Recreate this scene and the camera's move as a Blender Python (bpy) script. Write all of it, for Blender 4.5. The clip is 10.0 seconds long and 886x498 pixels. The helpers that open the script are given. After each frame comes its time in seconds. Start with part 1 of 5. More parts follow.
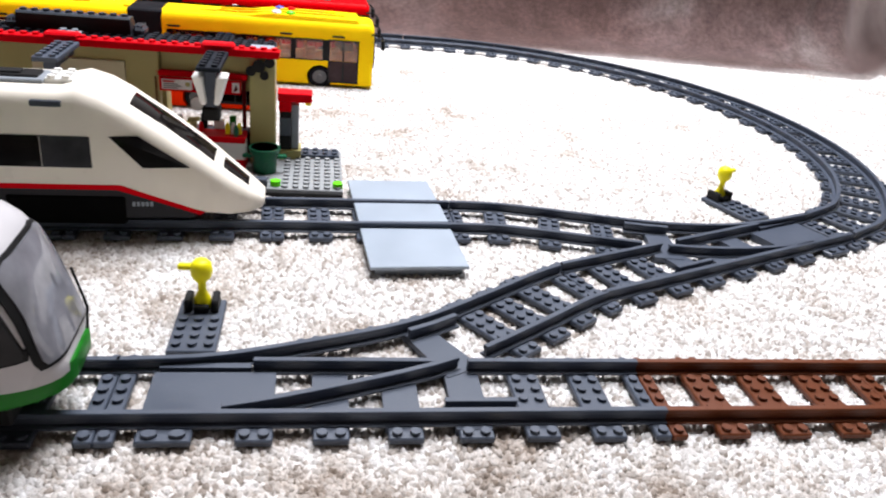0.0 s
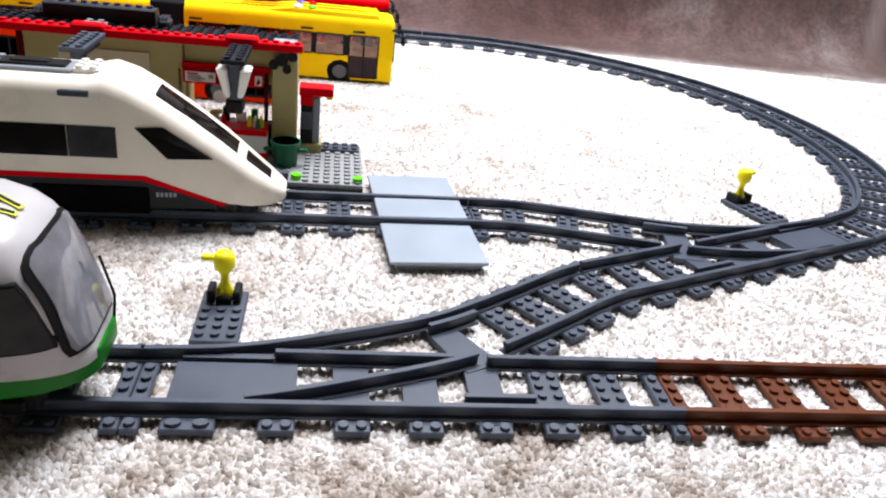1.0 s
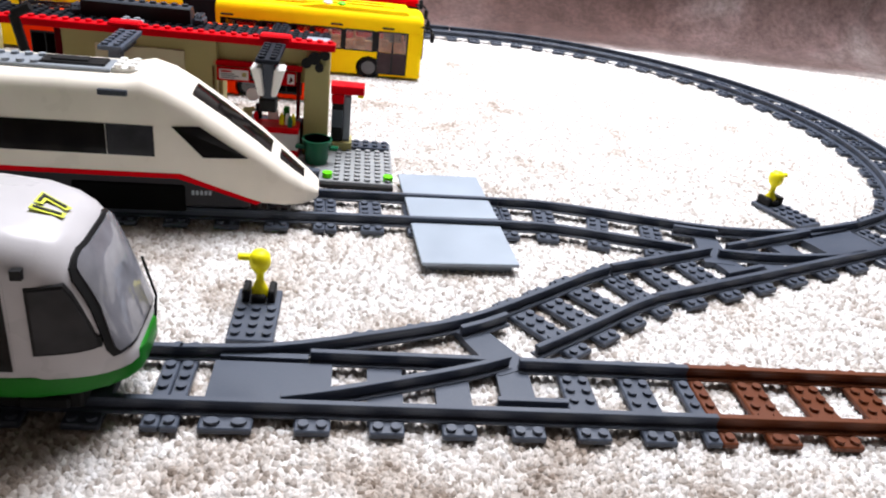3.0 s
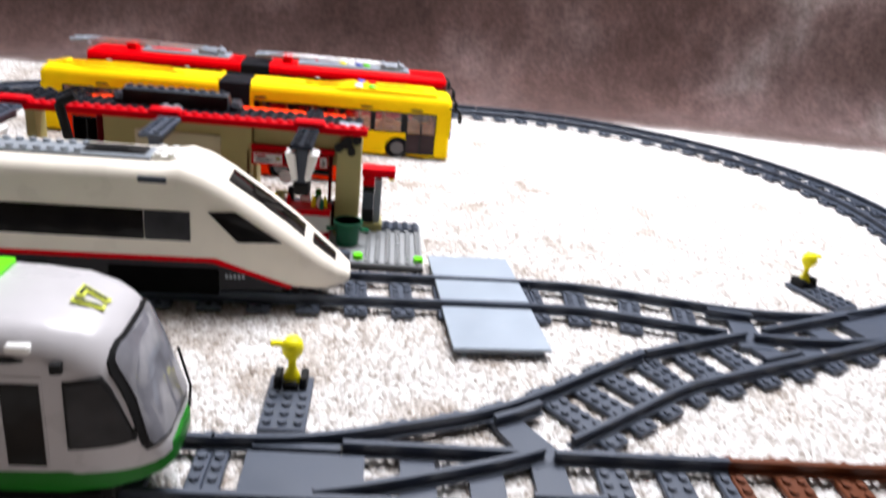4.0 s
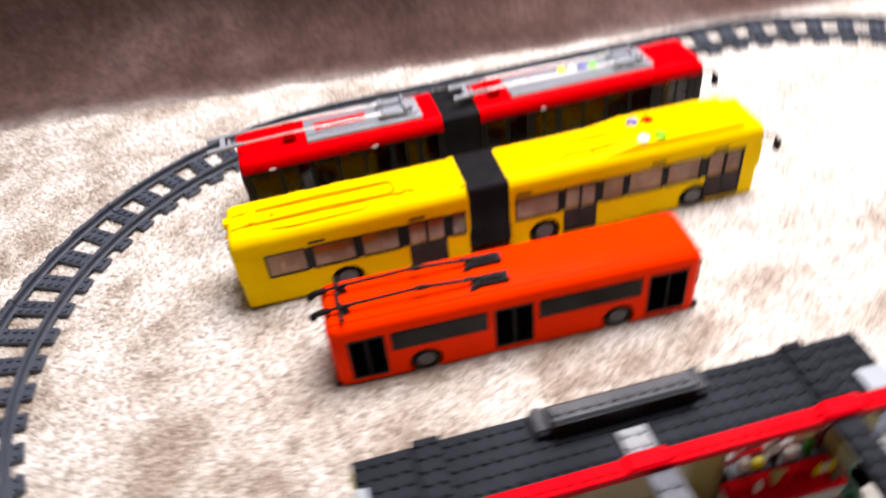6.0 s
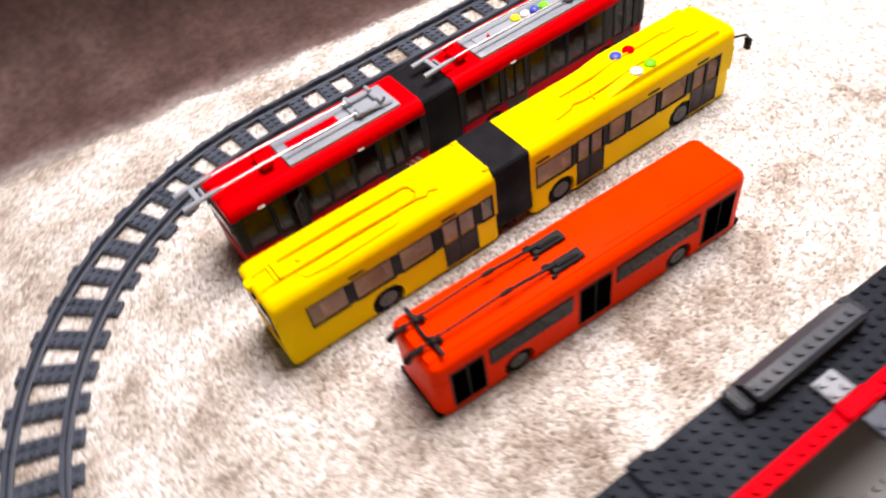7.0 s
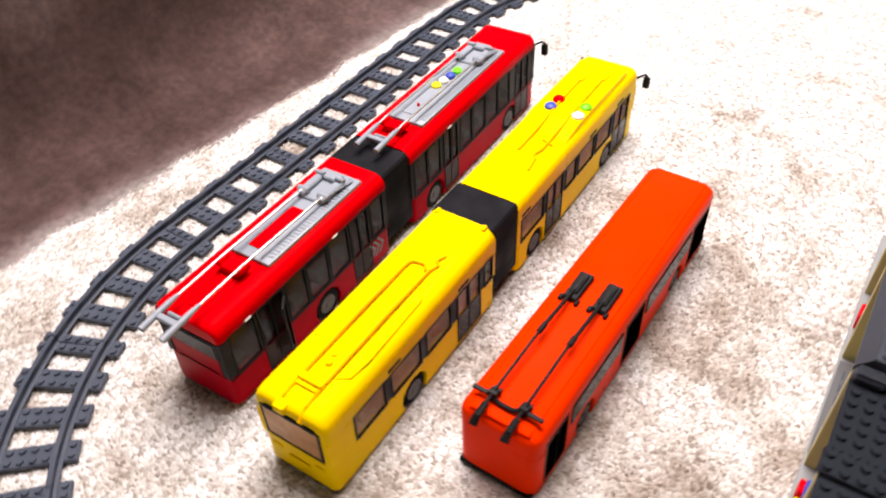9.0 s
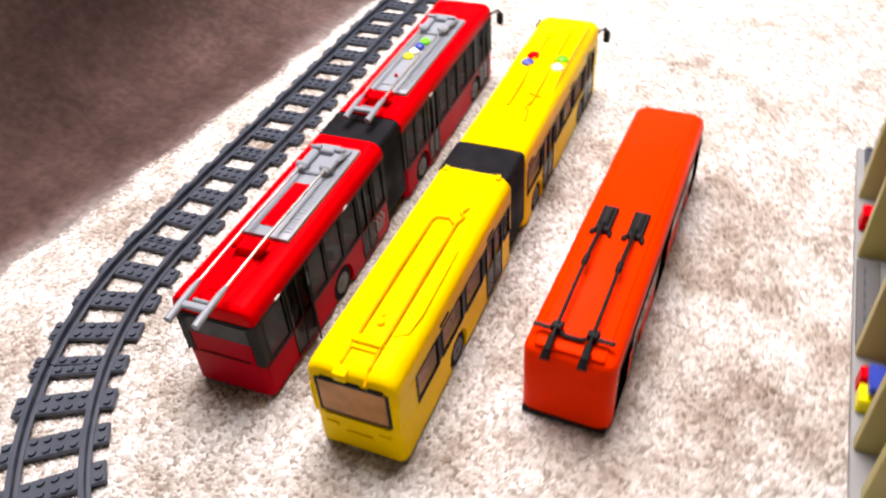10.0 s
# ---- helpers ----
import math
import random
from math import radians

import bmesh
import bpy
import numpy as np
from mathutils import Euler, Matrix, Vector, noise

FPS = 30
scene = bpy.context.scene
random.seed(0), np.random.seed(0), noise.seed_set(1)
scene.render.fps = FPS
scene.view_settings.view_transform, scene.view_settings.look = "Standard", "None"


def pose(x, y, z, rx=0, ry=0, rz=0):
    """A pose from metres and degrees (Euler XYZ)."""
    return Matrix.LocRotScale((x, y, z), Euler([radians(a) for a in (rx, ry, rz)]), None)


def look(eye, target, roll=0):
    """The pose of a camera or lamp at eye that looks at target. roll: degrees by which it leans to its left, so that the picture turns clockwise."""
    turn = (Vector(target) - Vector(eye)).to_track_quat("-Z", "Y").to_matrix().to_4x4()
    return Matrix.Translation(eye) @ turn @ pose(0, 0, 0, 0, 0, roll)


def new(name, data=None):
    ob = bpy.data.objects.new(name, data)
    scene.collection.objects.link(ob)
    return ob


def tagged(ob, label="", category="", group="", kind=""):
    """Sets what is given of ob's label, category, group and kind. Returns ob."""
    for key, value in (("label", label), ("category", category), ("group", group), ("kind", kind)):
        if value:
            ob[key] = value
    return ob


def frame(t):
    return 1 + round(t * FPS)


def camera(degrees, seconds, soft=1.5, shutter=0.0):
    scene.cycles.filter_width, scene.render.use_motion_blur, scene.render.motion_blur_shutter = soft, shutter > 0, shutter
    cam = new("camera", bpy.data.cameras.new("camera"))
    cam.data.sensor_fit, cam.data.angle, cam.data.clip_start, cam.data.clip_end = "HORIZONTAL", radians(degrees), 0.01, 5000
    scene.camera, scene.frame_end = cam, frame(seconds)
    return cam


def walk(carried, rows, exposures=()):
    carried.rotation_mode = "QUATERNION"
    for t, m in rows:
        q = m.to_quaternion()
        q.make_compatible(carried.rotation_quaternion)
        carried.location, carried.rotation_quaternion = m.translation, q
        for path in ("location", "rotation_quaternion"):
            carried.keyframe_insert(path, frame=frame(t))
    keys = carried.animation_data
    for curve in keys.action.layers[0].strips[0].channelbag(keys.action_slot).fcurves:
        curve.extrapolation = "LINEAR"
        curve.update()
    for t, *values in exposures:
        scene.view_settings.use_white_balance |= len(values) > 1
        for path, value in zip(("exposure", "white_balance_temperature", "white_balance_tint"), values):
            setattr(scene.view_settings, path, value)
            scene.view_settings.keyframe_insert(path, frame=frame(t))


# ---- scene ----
cam = camera(59.7, 10.0, soft=2.0, shutter=1.0)
PATH = [
    (0, (-0.173, -0.297, 0.228), (0.188, 1.47, -0.636), 6.1),
    (0.5, (-0.178, -0.299, 0.23), (0.168, 1.472, -0.634), 6.4),
    (1, (-0.179, -0.298, 0.228), (0.155, 1.47, -0.647), 6.9),
    (1.5, (-0.181, -0.299, 0.229), (0.143, 1.465, -0.654), 6.9),
    (2, (-0.183, -0.298, 0.229), (0.124, 1.468, -0.657), 7.1),
    (3.3, (-0.188, -0.297, 0.235), (0.08, 1.468, -0.666), 7.0),
    (3.5, (-0.189, -0.297, 0.236), (0.063, 1.488, -0.631), 6.9),
    (4, (-0.193, -0.292, 0.241), (0.024, 1.553, -0.5), 6.1),
    (4.2, (-0.191, -0.285, 0.238), (0.0, 1.575, -0.471), 5.6),
    (4.3, (-0.191, -0.281, 0.241), (-0.011, 1.581, -0.468), 5.2),
    (4.5, (-0.2, -0.267, 0.254), (-0.033, 1.596, -0.455), 4.9),
    (4.7, (-0.23, -0.243, 0.283), (-0.07, 1.62, -0.426), 2.3),
    (4.8, (-0.239, -0.223, 0.305), (-0.102, 1.644, -0.397), 2.1),
    (5, (-0.265, -0.162, 0.353), (-0.146, 1.698, -0.371), 3.2),
    (5.2, (-0.308, -0.084, 0.369), (-0.172, 1.75, -0.419), 1.5),
    (5.4, (-0.352, -0.025, 0.393), (-0.195, 1.741, -0.534), -0.5),
    (5.5, (-0.364, -0.002, 0.405), (-0.194, 1.715, -0.605), -1.1),
    (5.8, (-0.423, 0.069, 0.432), (-0.217, 1.658, -0.764), -4.6),
    (6, (-0.476, 0.113, 0.448), (-0.191, 1.58, -0.881), -6.4),
    (6.2, (-0.489, 0.13, 0.455), (-0.208, 1.537, -0.938), -10.0),
    (7.3, (-0.634, 0.284, 0.473), (0.12, 1.368, -1.029), -8.0),
    (7.5, (-0.648, 0.298, 0.467), (0.175, 1.356, -1.017), -5.8),
    (8, (-0.676, 0.331, 0.453), (0.306, 1.308, -0.99), -3.7),
    (8.5, (-0.692, 0.359, 0.448), (0.401, 1.26, -0.964), -3.0),
    (9, (-0.717, 0.393, 0.433), (0.505, 1.207, -0.925), -2.5),
    (9.5, (-0.748, 0.427, 0.408), (0.57, 1.157, -0.908), -3.1),
    (10, (-0.773, 0.457, 0.384), (0.614, 1.074, -0.918), -4.2),
]
walk(cam, [(t, look(eye, target, roll)) for t, eye, target, roll in PATH], exposures=[(0, 0.12, 6050, 12), (4.5, 0.12, 6080, 13), (5.5, -0.05, 6700, 17), (7.5, -0.14, 6900, 19), (10, -0.10, 6850, 19)])

# ---- world and light ----
world = bpy.data.worlds.new("room_air")
scene.world = world
world.use_nodes = True
world.node_tree.nodes["Background"].inputs[0].default_value = (0.80, 0.86, 1.0, 1)
world.node_tree.nodes["Background"].inputs[1].default_value = 0.04


def area_lamp(name, eye, target, size, watts, colour):
    data = bpy.data.lights.new(name, "AREA")
    data.shape, data.size, data.energy, data.color = "DISK", size, watts, colour
    ob = new(name, data)
    ob.matrix_world = look(eye, target)
    return ob


area_lamp("ceiling_lamp_light", (0.08, 0.80, 1.50), (0.02, 0.68, 0.0), 1.15, 66, (1.0, 0.975, 0.96))
scene.view_settings.exposure = 0.0


# ---- materials ----
def material(name):
    m = bpy.data.materials.new(name)
    m.use_nodes = True
    nt = m.node_tree
    return m, nt, nt.nodes["Principled BSDF"]


def noise_node(nt, scale, detail=3.0, coord="Object"):
    tc = nt.nodes.new("ShaderNodeTexCoord")
    n = nt.nodes.new("ShaderNodeTexNoise")
    n.inputs["Scale"].default_value, n.inputs["Detail"].default_value = scale, detail
    nt.links.new(tc.outputs[coord], n.inputs["Vector"])
    return n


def ramp(nt, source, stops):
    r = nt.nodes.new("ShaderNodeValToRGB")
    e = r.color_ramp.elements
    while len(e) < len(stops):
        e.new(0.5)
    for el, (p, c) in zip(e, stops):
        el.position, el.color = p, (*c, 1)
    nt.links.new(source, r.inputs[0])
    return r


def plastic(name, rgb, rough=0.32, dust=0.10, metal=0.0, coat=0.0, spread=0.05, spec=0.35):
    """Moulded plastic: slight hue drift, dull dusty patches, fine scratches in the gloss."""
    m, nt, b = material(name)
    big = noise_node(nt, 35, 3)
    lo = tuple(c * (1 - spread) for c in rgb)
    hi = tuple(min(1, c * (1 + spread)) for c in rgb)
    r = ramp(nt, big.outputs["Fac"], [(0.3, lo), (0.7, hi)])
    fine = noise_node(nt, 900, 4)
    dusty = ramp(nt, fine.outputs["Fac"], [(0.52, (0, 0, 0)), (0.75, (dust, dust, dust))])
    mix = nt.nodes.new("ShaderNodeMix")
    mix.data_type = "RGBA"
    nt.links.new(dusty.outputs[0], mix.inputs[0])
    nt.links.new(r.outputs[0], mix.inputs[6])
    mix.inputs[7].default_value = (0.55, 0.52, 0.48, 1)
    nt.links.new(mix.outputs[2], b.inputs["Base Color"])
    rr = ramp(nt, big.outputs["Fac"], [(0.3, (rough * 0.8,) * 3), (0.7, (min(1, rough * 1.35),) * 3)])
    nt.links.new(rr.outputs[0], b.inputs["Roughness"])
    bump = nt.nodes.new("ShaderNodeBump")
    bump.inputs["Strength"].default_value, bump.inputs["Distance"].default_value = 0.12, 0.0004
    nt.links.new(fine.outputs["Fac"], bump.inputs["Height"])
    nt.links.new(bump.outputs[0], b.inputs["Normal"])
    b.inputs["Metallic"].default_value = metal
    b.inputs["Specular IOR Level"].default_value = spec
    b.inputs["Coat Weight"].default_value = coat
    if spec < 0.2:
        top = max(rgb)
        b.inputs["Specular Tint"].default_value = (*(max(0.02, c / top) for c in rgb), 1)
    return m


def smoked_glass(name, rgb, alpha_rough=0.08, shine=0.11):
    m, nt, b = material(name)
    n = noise_node(nt, 60, 3)
    r = ramp(nt, n.outputs["Fac"], [(0.3, tuple(c * 0.7 for c in rgb)), (0.75, tuple(c * 1.3 for c in rgb))])
    nt.links.new(r.outputs[0], b.inputs["Base Color"])
    b.inputs["Roughness"].default_value = alpha_rough
    b.inputs["Specular IOR Level"].default_value = shine
    return m


def tinted_glass(name, rgb, gloss=0.06):
    """A clear moulded pane: the tint of the plastic and a faint mirror on its face."""
    m, nt, b = material(name)
    nt.nodes.remove(b)
    clear, shine = nt.nodes.new("ShaderNodeBsdfTransparent"), nt.nodes.new("ShaderNodeBsdfGlossy")
    n = noise_node(nt, 40, 3)
    r = ramp(nt, n.outputs["Fac"], [(0.3, tuple(c * 0.85 for c in rgb)), (0.7, tuple(min(1, c * 1.1) for c in rgb))])
    nt.links.new(r.outputs[0], clear.inputs["Color"])
    shine.inputs["Roughness"].default_value = 0.12
    mix = nt.nodes.new("ShaderNodeMixShader")
    mix.inputs[0].default_value = gloss
    nt.links.new(clear.outputs[0], mix.inputs[1])
    nt.links.new(shine.outputs[0], mix.inputs[2])
    nt.links.new(mix.outputs[0], nt.nodes["Material Output"].inputs["Surface"])
    return m


def carpet_material(name, per_island):
    """Shaggy loop pile: cream, beige, grey and brown yarns, with broad soiled patches."""
    m, nt, b = material(name)
    if per_island:
        geo = nt.nodes.new("ShaderNodeNewGeometry")
        src = geo.outputs["Random Per Island"]
    else:
        tc = nt.nodes.new("ShaderNodeTexCoord")
        v = nt.nodes.new("ShaderNodeTexVoronoi")
        v.inputs["Scale"].default_value = 260
        nt.links.new(tc.outputs["Object"], v.inputs["Vector"])
        sep = nt.nodes.new("ShaderNodeSeparateColor")
        nt.links.new(v.outputs["Color"], sep.inputs[0])
        src = sep.outputs[0]
    yarn = ramp(nt, src, [(0.0, (0.33, 0.29, 0.255)), (0.18, (0.47, 0.435, 0.40)), (0.45, (0.61, 0.585, 0.56)), (0.75, (0.73, 0.715, 0.70)), (1.0, (0.85, 0.84, 0.83))])
    patch = noise_node(nt, 17, 5)
    patch.inputs["Roughness"].default_value = 0.62
    # a walked-on, browner stretch beside the station
    where = nt.nodes.new("ShaderNodeTexCoord")
    spot = nt.nodes.new("ShaderNodeMapping")
    spot.inputs["Location"].default_value = (0.46 / 0.30, -0.425 / 0.10, 0)
    spot.inputs["Scale"].default_value = (1 / 0.30, 1 / 0.10, 0)
    nt.links.new(where.outputs["Object"], spot.inputs["Vector"])
    far = nt.nodes.new("ShaderNodeVectorMath")
    far.operation = "LENGTH"
    nt.links.new(spot.outputs[0], far.inputs[0])
    soil = nt.nodes.new("ShaderNodeMapRange")
    soil.interpolation_type = "SMOOTHSTEP"
    for k, v in (("From Min", 0.3), ("From Max", 1.3), ("To Min", -0.10), ("To Max", 0.0)):
        soil.inputs[k].default_value = v
    nt.links.new(far.outputs["Value"], soil.inputs["Value"])
    axes = nt.nodes.new("ShaderNodeSeparateXYZ")
    nt.links.new(where.outputs["Object"], axes.inputs[0])
    patch_level = nt.nodes.new("ShaderNodeMath")
    nt.links.new(patch.outputs["Fac"], patch_level.inputs[0])
    nt.links.new(soil.outputs[0], patch_level.inputs[1])
    # paler towards the far loop, browner at the west end, soiled before the tracks
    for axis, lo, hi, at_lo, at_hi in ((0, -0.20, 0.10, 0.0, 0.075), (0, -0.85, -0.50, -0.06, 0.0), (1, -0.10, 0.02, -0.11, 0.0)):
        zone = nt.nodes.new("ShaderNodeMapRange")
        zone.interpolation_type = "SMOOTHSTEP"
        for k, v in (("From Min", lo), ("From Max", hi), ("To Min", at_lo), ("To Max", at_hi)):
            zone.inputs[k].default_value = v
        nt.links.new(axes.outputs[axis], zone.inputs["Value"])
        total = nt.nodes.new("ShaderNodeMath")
        nt.links.new(patch_level.outputs[0], total.inputs[0])
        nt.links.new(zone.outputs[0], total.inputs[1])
        patch_level = total
    tone = ramp(nt, patch_level.outputs[0], [(0.33, (0.56, 0.49, 0.43)), (0.45, (0.85, 0.815, 0.78)), (0.55, (1, 1, 1))])
    mul = nt.nodes.new("ShaderNodeMix")
    mul.data_type, mul.blend_type = "RGBA", "MULTIPLY"
    mul.inputs[0].default_value = 1.0
    nt.links.new(yarn.outputs[0], mul.inputs[6])
    nt.links.new(tone.outputs[0], mul.inputs[7])
    nt.links.new(mul.outputs[2], b.inputs["Base Color"])
    b.inputs["Roughness"].default_value = 0.95
    b.inputs["Specular IOR Level"].default_value = 0.15
    b.inputs["Sheen Weight"].default_value = 0.15
    fine = noise_node(nt, 700, 4)
    bump = nt.nodes.new("ShaderNodeBump")
    bump.inputs["Strength"].default_value, bump.inputs["Distance"].default_value = 0.6, 0.002
    nt.links.new(fine.outputs["Fac"], bump.inputs["Height"])
    nt.links.new(bump.outputs[0], b.inputs["Normal"])
    return m


def plush_material(name):
    """Brown velour with brushed lighter and darker nap; light is painted on foot, top and east."""
    m, nt, b = material(name)
    big = noise_node(nt, 5, 5)
    fine = noise_node(nt, 420, 3)
    nap = nt.nodes.new("ShaderNodeMapping")
    nap.inputs["Scale"].default_value = (1.0, 1.0, 0.55)
    brushed = noise_node(nt, 34, 6)
    nt.links.new(brushed.inputs["Vector"].links[0].from_socket, nap.inputs["Vector"])
    nt.links.new(nap.outputs[0], brushed.inputs["Vector"])
    # foot painted paler to imitate the soft light where cloth meets carpet
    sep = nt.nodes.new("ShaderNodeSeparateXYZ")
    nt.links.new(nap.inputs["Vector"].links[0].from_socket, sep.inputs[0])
    foot_light = nt.nodes.new("ShaderNodeMapRange")
    foot_light.interpolation_type = "SMOOTHSTEP"
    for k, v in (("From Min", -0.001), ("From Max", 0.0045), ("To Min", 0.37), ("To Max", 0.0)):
        foot_light.inputs[k].default_value = v
    nt.links.new(sep.outputs[2], foot_light.inputs["Value"])
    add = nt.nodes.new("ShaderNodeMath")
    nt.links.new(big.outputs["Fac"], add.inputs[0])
    nt.links.new(foot_light.outputs[0], add.inputs[1])
    # rounded top painted paler, as if the edge caught the lamp light
    crown_light = nt.nodes.new("ShaderNodeMapRange")
    crown_light.interpolation_type = "SMOOTHSTEP"
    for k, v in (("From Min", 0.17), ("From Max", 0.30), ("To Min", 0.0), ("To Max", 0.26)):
        crown_light.inputs[k].default_value = v
    nt.links.new(sep.outputs[2], crown_light.inputs["Value"])
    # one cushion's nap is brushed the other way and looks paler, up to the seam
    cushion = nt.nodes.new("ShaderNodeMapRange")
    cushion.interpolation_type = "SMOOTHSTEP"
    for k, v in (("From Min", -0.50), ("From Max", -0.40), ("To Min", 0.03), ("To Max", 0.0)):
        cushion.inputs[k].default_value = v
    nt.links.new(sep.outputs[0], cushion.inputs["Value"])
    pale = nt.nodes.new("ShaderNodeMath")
    nt.links.new(crown_light.outputs[0], pale.inputs[0])
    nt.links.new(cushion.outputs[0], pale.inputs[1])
    # light falling stronger to the east, painted into the velour colour
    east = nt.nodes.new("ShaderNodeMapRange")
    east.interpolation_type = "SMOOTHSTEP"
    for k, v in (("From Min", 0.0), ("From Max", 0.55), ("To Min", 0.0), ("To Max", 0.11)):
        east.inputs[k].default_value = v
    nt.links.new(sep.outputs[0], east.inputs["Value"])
    nap_and_light = nt.nodes.new("ShaderNodeMath")
    nt.links.new(pale.outputs[0], nap_and_light.inputs[0])
    nt.links.new(east.outputs[0], nap_and_light.inputs[1])
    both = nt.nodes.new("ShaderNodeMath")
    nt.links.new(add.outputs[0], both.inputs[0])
    nt.links.new(nap_and_light.outputs[0], both.inputs[1])
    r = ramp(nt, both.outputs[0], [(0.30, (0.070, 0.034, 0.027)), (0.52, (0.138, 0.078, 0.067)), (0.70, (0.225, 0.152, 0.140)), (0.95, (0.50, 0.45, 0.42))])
    g = ramp(nt, brushed.outputs["Fac"], [(0.36, (0.82, 0.80, 0.79)), (0.52, (1.0, 1.0, 1.0)), (0.68, (1.22, 1.21, 1.22))])
    mul = nt.nodes.new("ShaderNodeMix")
    mul.data_type, mul.blend_type = "RGBA", "MULTIPLY"
    mul.inputs[0].default_value = 1.0
    nt.links.new(r.outputs[0], mul.inputs[6])
    nt.links.new(g.outputs[0], mul.inputs[7])
    speck = noise_node(nt, 140, 5)
    grain = ramp(nt, speck.outputs["Fac"], [(0.36, (0.80, 0.79, 0.80)), (0.64, (1.20, 1.20, 1.22))])
    mottled = nt.nodes.new("ShaderNodeMix")
    mottled.data_type, mottled.blend_type = "RGBA", "MULTIPLY"
    mottled.inputs[0].default_value = 1.0
    nt.links.new(mul.outputs[2], mottled.inputs[6])
    nt.links.new(grain.outputs[0], mottled.inputs[7])
    nt.links.new(mottled.outputs[2], b.inputs["Base Color"])
    b.inputs["Roughness"].default_value = 0.9
    b.inputs["Sheen Weight"].default_value = 0.9
    b.inputs["Sheen Tint"].default_value = (0.95, 0.80, 0.75, 1)
    b.inputs["Sheen Roughness"].default_value = 0.35
    bump = nt.nodes.new("ShaderNodeBump")
    bump.inputs["Strength"].default_value, bump.inputs["Distance"].default_value = 0.5, 0.0015
    nt.links.new(fine.outputs["Fac"], bump.inputs["Height"])
    nt.links.new(bump.outputs[0], b.inputs["Normal"])
    return m


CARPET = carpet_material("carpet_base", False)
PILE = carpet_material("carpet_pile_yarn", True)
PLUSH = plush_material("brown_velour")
PAINT = plastic("wall_paint", (0.76, 0.74, 0.71), 0.8, 0.02)
# dark colour of the added south screen, keeps bounced light low
GLOOM = plastic("dark_screen_brown", (0.060, 0.045, 0.035), 0.7, 0.02)
ROOFGREY = plastic("charcoal_plastic", (0.012, 0.0138, 0.018), 0.5, 0.01, spec=0.10)
GREY = plastic("dark_bluish_grey_plastic", (0.053, 0.065, 0.091), 0.42, 0.02)
BROWN = plastic("reddish_brown_plastic", (0.112, 0.030, 0.009), 0.42, 0.01, spec=0.25)
RIDGEGREY = plastic("slate_grey_plastic", (0.036, 0.043, 0.056), 0.42, 0.02, spec=0.25)
LGREY = plastic("light_bluish_grey_plastic", (0.24, 0.265, 0.295), 0.42, 0.04)
PLATEGREY = plastic("pale_stone_grey_plastic", (0.27, 0.28, 0.285), 0.42, 0.03)
TILEGREY = plastic("pale_grey_tile_plastic", (0.30, 0.345, 0.40), 0.35, 0.02)
BLACK = plastic("black_plastic", (0.004, 0.004, 0.0045), 0.5, 0.003, spec=0.2)
PITCHBLACK = plastic("black_bogie_plastic", (0.002, 0.002, 0.002), 0.8, 0.0, spec=0.05)
RUBBER = plastic("black_rubber", (0.005, 0.005, 0.006), 0.7, 0.006, spec=0.15)
YELLOW = plastic("yellow_plastic", (0.98, 0.645, 0.0), 0.32, 0.0, spec=0.05)
POLEYELLOW = plastic("amber_yellow_plastic", (0.80, 0.40, 0.0), 0.3, 0.0, spec=0.15)
BRIGHT = plastic("bright_yellow_plastic", (0.88, 0.78, 0.0), 0.36, 0.0, spec=0.25)
RED = plastic("red_plastic", (0.62, 0.0, 0.002), 0.34, 0.0, spec=0.06)
ORANGE = plastic("orange_plastic", (0.95, 0.032, 0.0), 0.34, 0.0, spec=0.06)
DEEPRED = plastic("deep_red_plastic", (0.42, 0.001, 0.010), 0.34, 0.0, spec=0.05)
DKRED = plastic("dark_red_plastic", (0.075, 0.004, 0.006), 0.38, 0.0, spec=0.12)
BRICKRED = plastic("brick_red_plastic", (0.62, 0.002, 0.008), 0.36, 0.0, spec=0.12)
CREAMWHITE = plastic("warm_white_plastic", (0.77, 0.71, 0.61), 0.3, 0.03)
WHITE = plastic("white_plastic", (0.80, 0.79, 0.76), 0.3, 0.04)
TRAMWHITE = plastic("silver_white_paint", (0.47, 0.455, 0.465), 0.28, 0.04, coat=0.2)
LIME = plastic("lime_green_plastic", (0.14, 0.74, 0.0), 0.36, 0.0, spec=0.25)
SKIRTGREY = plastic("iron_grey_plastic", (0.022, 0.022, 0.024), 0.45, 0.01, spec=0.12)
GREEN = plastic("green_plastic", (0.008, 0.16, 0.006), 0.36, 0.01, spec=0.2)
DKGREEN = plastic("dark_green_plastic", (0.005, 0.10, 0.045), 0.3, 0.04)
BLUE = plastic("blue_plastic", (0.03, 0.06, 0.42), 0.3, 0.03)
TAN = plastic("olive_tan_plastic", (0.42, 0.37, 0.14), 0.42, 0.03)
CREAM = plastic("cream_plastic", (0.58, 0.53, 0.33), 0.35, 0.06)
SILVER = plastic("silver_grey_plastic", (0.26, 0.29, 0.335), 0.3, 0.05)
CHROME = plastic("dull_chrome", (0.62, 0.62, 0.62), 0.3, 0.04, metal=0.9)
RIMGREY = plastic("rim_grey_plastic", (0.11, 0.11, 0.115), 0.4, 0.03)
BLACKGLASS = smoked_glass("black_door_opening", (0.0015, 0.001, 0.001), 0.5, 0.0)
GLASS = smoked_glass("smoked_window", (0.009, 0.0075, 0.007))
AMBER = smoked_glass("amber_window", (0.48, 0.235, 0.085), 0.2)
CLEARW = smoked_glass("grey_window", (0.035, 0.035, 0.038), 0.12)
